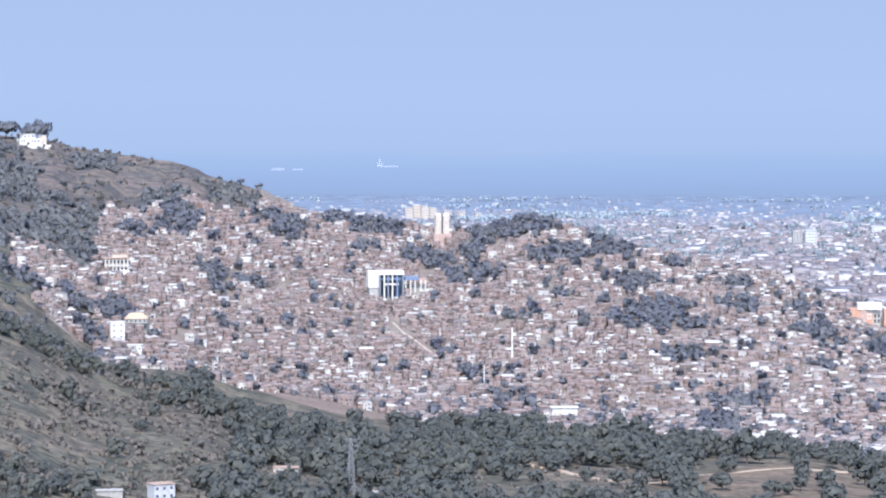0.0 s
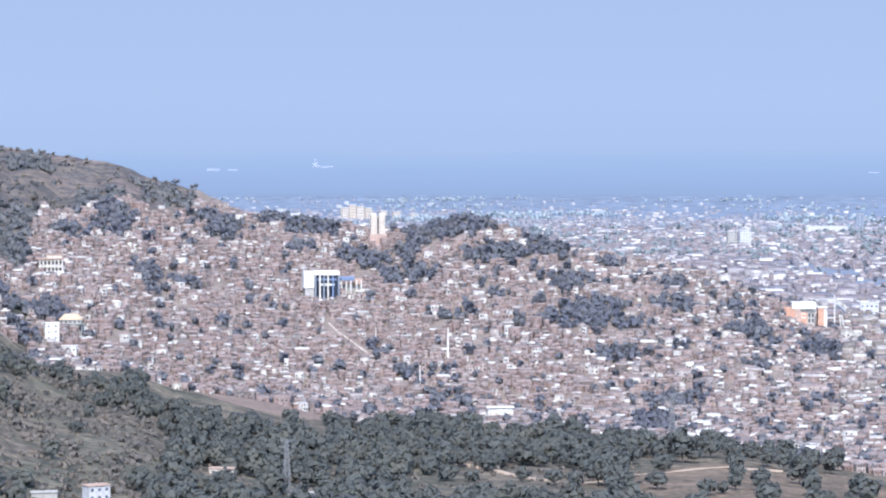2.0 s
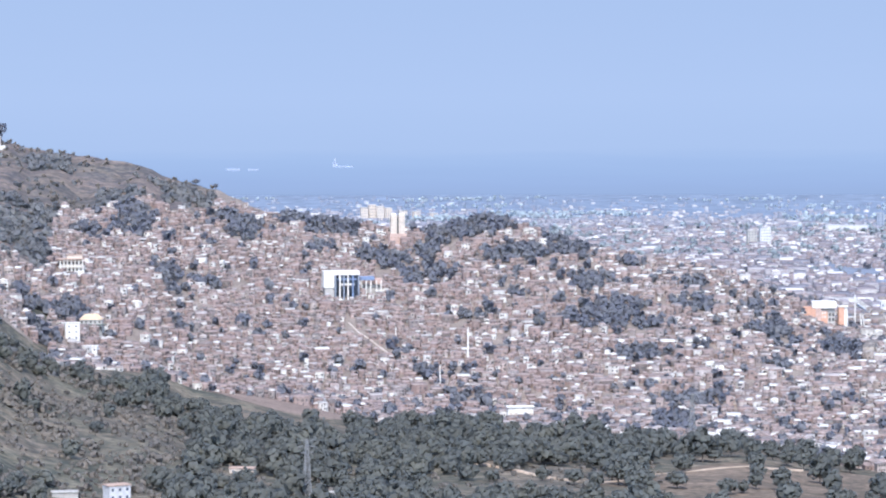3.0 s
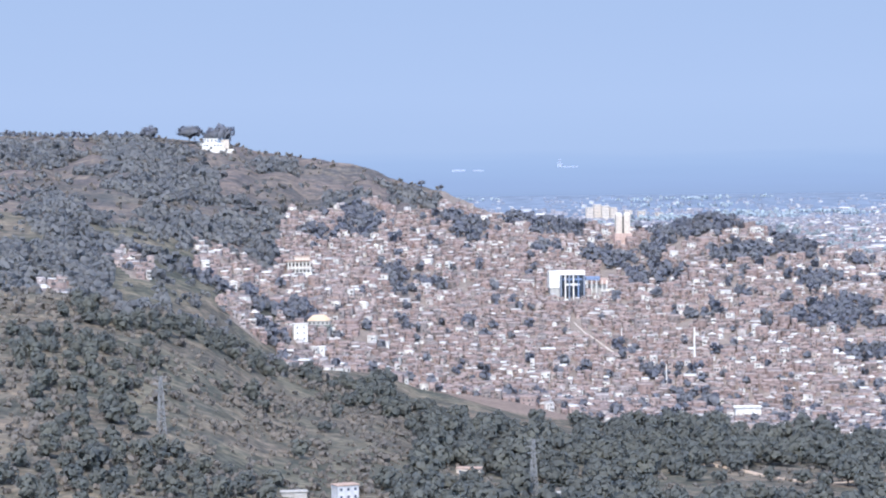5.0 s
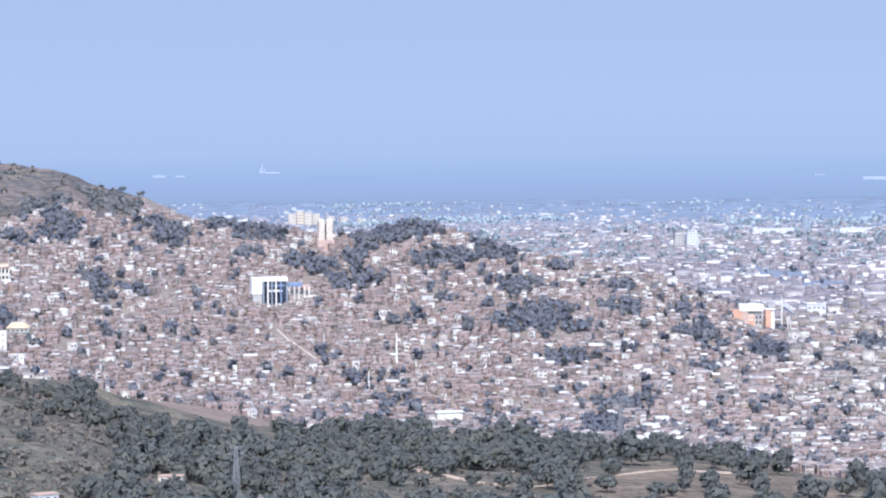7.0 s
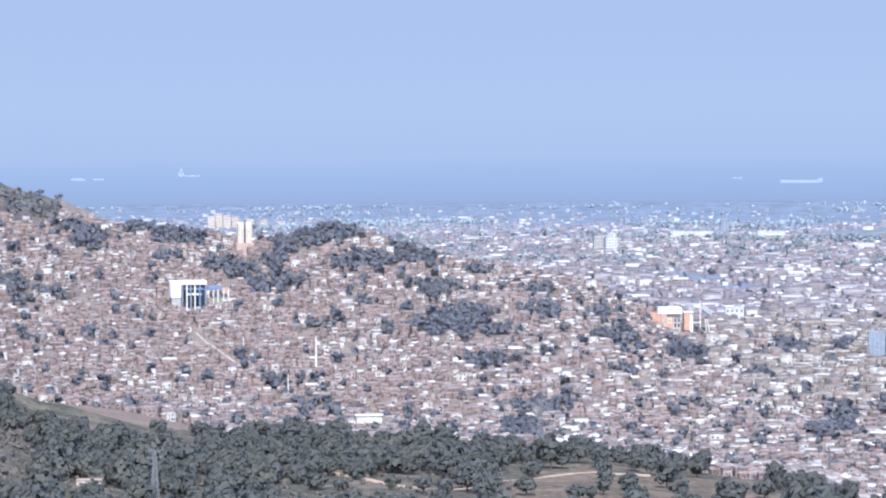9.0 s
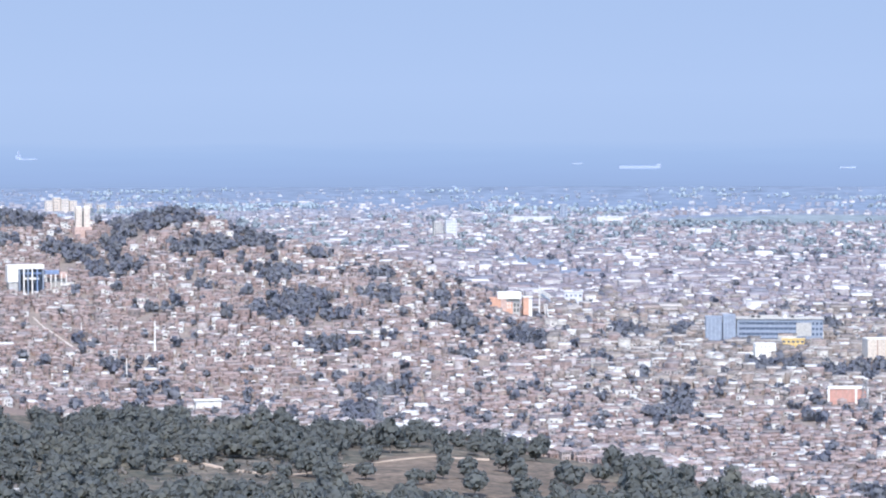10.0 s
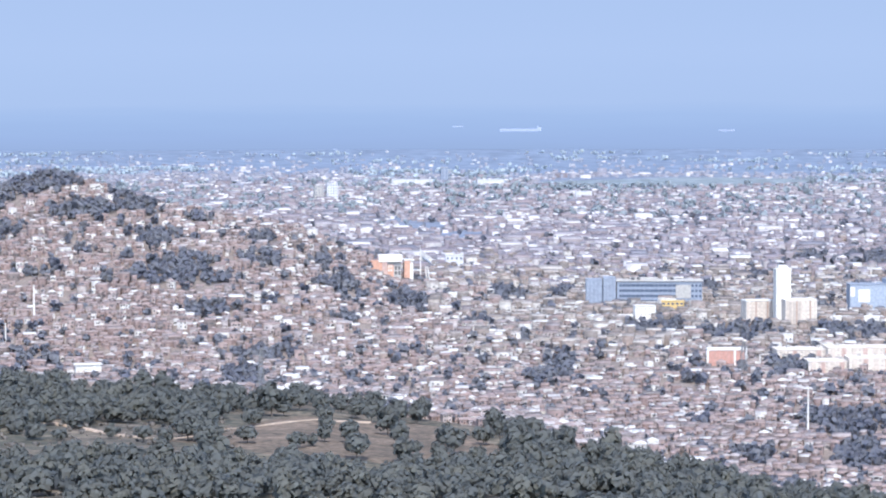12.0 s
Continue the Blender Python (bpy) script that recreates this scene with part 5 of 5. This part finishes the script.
def mast(az, d, h, r, label):
    root = place("mast", az, d, label, "mast", 0, "slender masts")
    part("pole", cyl_bm(0, 0, -2, h, r, r * 0.6, 10), m_white, root)
    for z in (0.97, 0.75):
        part("bracket", box_bm(-r * 2.6, r * 2.6, -0.2, 0.2, h * z - 0.25, h * z), m_steel, root)


def pine(az, d, w, h, trunk, seed, label):
    """A wide flat-topped tree on a bare stem."""
    root = place("umbrella_tree", az, d, label, "tree", seed * 40)
    part("trunk", trunk_bm(trunk, 0.6), m_bark, root)
    v, nr = crown_arrays(seed, 30, 22, 0.05, h / w)
    v = v.reshape(-1, 3) * w
    v[:, 2] += trunk * 0.8
    c = new("crown", mesh_from("crown", v, np.arange(len(v)).reshape(-1, 4), [m_leaf_hill], None, nr.reshape(-1, 3)))
    c.parent = root


library()
twin_tower()
hilltop_villa()
terrace_villa()
orange_roof_house()
office_slab()
white_tower_group()
blue_hall()
civic_hall()
red_works()
long_blocks()
block("white_house", -7.41, 1780, 10, 8, 12, m_white, m_white, 3, 2, "tall white house among trees at the hill's foot", "house", 8, win=(1.0, 1.1))
low = block("white_annex", -7.05, 1766, 13, 6, 4.5, m_white, m_white, 1, 4, "low white sloping annex beside the tall house", "house", -8, win=(1.0, 1.1))
block("white_hall", 2.77, 1768, 17.8, 10, 9.5, m_white, m_white, 1, 5, "white hall with a wide flat roof by the trees", "building", 6, pane=m_cream, win=(2.2, 2.6), cornice=1.0)
block("bungalow", 2.0, 1735, 14, 6, 3.6, m_concrete, m_concrete, 1, 6, "low grey bungalow beside the wood", "house", -6, win=(1.2, 1.3))
block("white_block", 11.11, 2472, 17.7, 10, 13, m_pale, m_pale, 2, 4, "white two-storey block in the plain", "building", 4, win=(1.6, 2.0))
block("yellow_house", 16.09, 2146, 19, 8, 8.5, m_yellow, m_yellow, 2, 5, "bright yellow house before the office block", "house", 2, win=(2.2, 1.6))
block("white_school", 15.45, 2062, 17, 10, 13, m_white, m_white, 3, 5, "white three-storey building with small windows", "building", 10, pane=m_concrete, win=(1.2, 1.3))
block("white_wing", 14.95, 2058, 16, 10, 6, m_white, m_white, 1, 4, "low white wing beside the taller white building", "building", 10)
block("brick_hall", 21.87, 2392, 44, 22, 11, m_pink_brick, m_pink_brick, 1, 8, "long brick hall with a red roof", "building", -14, pane=m_tile, win=(2.0, 2.0), cornice=1.2)
block("arcade_building", 22.95, 2395, 34, 12, 11, m_white, m_concrete, 1, 9, "pale building with an arcade of dark openings", "building", 0, pane=m_dark, win=(2.2, 3.5), cornice=1.4)
block("grey_workshop", 20.28, 2040, 40, 14, 7, m_white, m_white, 1, 8, "wide white workshop with a flat roof", "building", 8, win=(2.5, 1.5))
block("terraced_offices", 22.87, 2040, 27, 12, 12, m_cream, m_white, 3, 7, "cream three-storey offices in the plain", "building", 8)
block("grey_tower", 8.02, 3452, 12, 12, 21, m_concrete, m_concrete, 6, 3, "grey apartment tower in the plain", "building", 10, win=(1.6, 1.4))
block("white_tower_block", 8.32, 3448, 15, 12, 24, m_pale, m_pale, 6, 4, "white apartment tower in the plain", "building", 10, win=(1.4, 1.4))
block("slim_tower", 10.89, 3830, 11, 11, 23, m_slate_blue, m_concrete, 6, 2, "slim grey tower far out in the plain", "building", 5, win=(1.6, 1.6))
block("grain_warehouse", 10.14, 3745, 62, 16, 10, m_pale, m_pale, 1, 8, "long white warehouse far out in the plain", "building", 4, pane=m_concrete, win=(3, 2))
block("white_factory", 11.94, 3748, 40, 16, 10, m_pale, m_pale, 1, 6, "white factory hall far out in the plain", "building", 4, pane=m_concrete, win=(3, 2))
block("white_depot", 14.06, 3496, 22, 12, 9, m_pale, m_pale, 1, 4, "small white depot in the plain", "building", 6, pane=m_concrete, win=(3, 2))
for k, (a, h) in enumerate(((-0.78, 20), (-0.60, 24), (-0.42, 22), (-0.24, 19), (0.1, 15), (0.4, 13), (0.8, 11))):
    block("estate_block", a, 4040 + 8 * (k % 2), 11.5, 10, h, m_cream, m_pale, 5, 3, "cream apartment block of a far estate", "building", 12, group="far estate blocks", win=(1.6, 1.4))
block("cottage", -6.43, 1092, 10, 7, 6.6, m_pale, m_tile, 2, 3, "white cottage with a broken tiled roof among trees", "house", 24, win=(1.1, 1.2))
block("shed", -7.6, 1082, 11, 5, 2.6, m_concrete, m_concrete, 0, 0, "low grey shed with a sheet roof", "shed", 4)
block("farmhouse", -3.58, 1236, 12, 6, 3.2, m_cream, m_tile, 1, 3, "cream farmhouse with tiled roof on bare earth", "house", -10, win=(1.1, 1.3))
block("hut", 0.33, 1315, 6, 4, 3, m_concrete, m_white, 1, 2, "small hut with a white sheet roof in the wood", "hut", 30, win=(0.8, 1.0))
block("roadside_house", -1.6, 1150, 13, 5, 2.8, m_cream, m_concrete, 1, 5, "low pale house among the trees", "house", -5, win=(1.0, 1.2))
lattice_pylon(-2.11, 1162, 26, 3.6, "grey lattice power pylon standing in the wood")
lattice_pylon(-10.59, 1142, 26, 3.6, "grey lattice power pylon on the grass slope")
lattice_pylon(6.69, 1640, 34, 5.0, "tall grey lattice pylon at the meadow's edge")
lattice_pylon(17.70, 1754, 26, 6.5, "pale lattice mast beside the brick warehouse")
mast(1.58, 1950, 27, 0.95, "white mast standing between hillside houses")
mast(-0.07, 2030, 12.5, 0.5, "slim pale mast between hillside houses")
mast(0.94, 1902, 18, 0.6, "slim pale mast among hillside trees")
mast(19.16, 1524, 29, 0.75, "white mast above the low houses")
mast(18.07, 1780, 12, 0.55, "short white mast beside the warehouse")
pine(-9.85, 2612, 30, 8, 6.5, 61, "broad umbrella-shaped tree beside the white villa")
pine(-9.15, 2618, 36, 13, 3.5, 62, "dark spreading tree behind the white villa")
pine(-10.75, 2612, 22, 15, 2.0, 63, "round dark tree on the mountain's crest")
pine(-4.15, 2530, 6, 4, 2.5, 64, "small lone tree on the grassy ridge")
pine(-4.6, 2540, 9, 4, 1.2, 65, "low spreading tree on the grassy ridge")
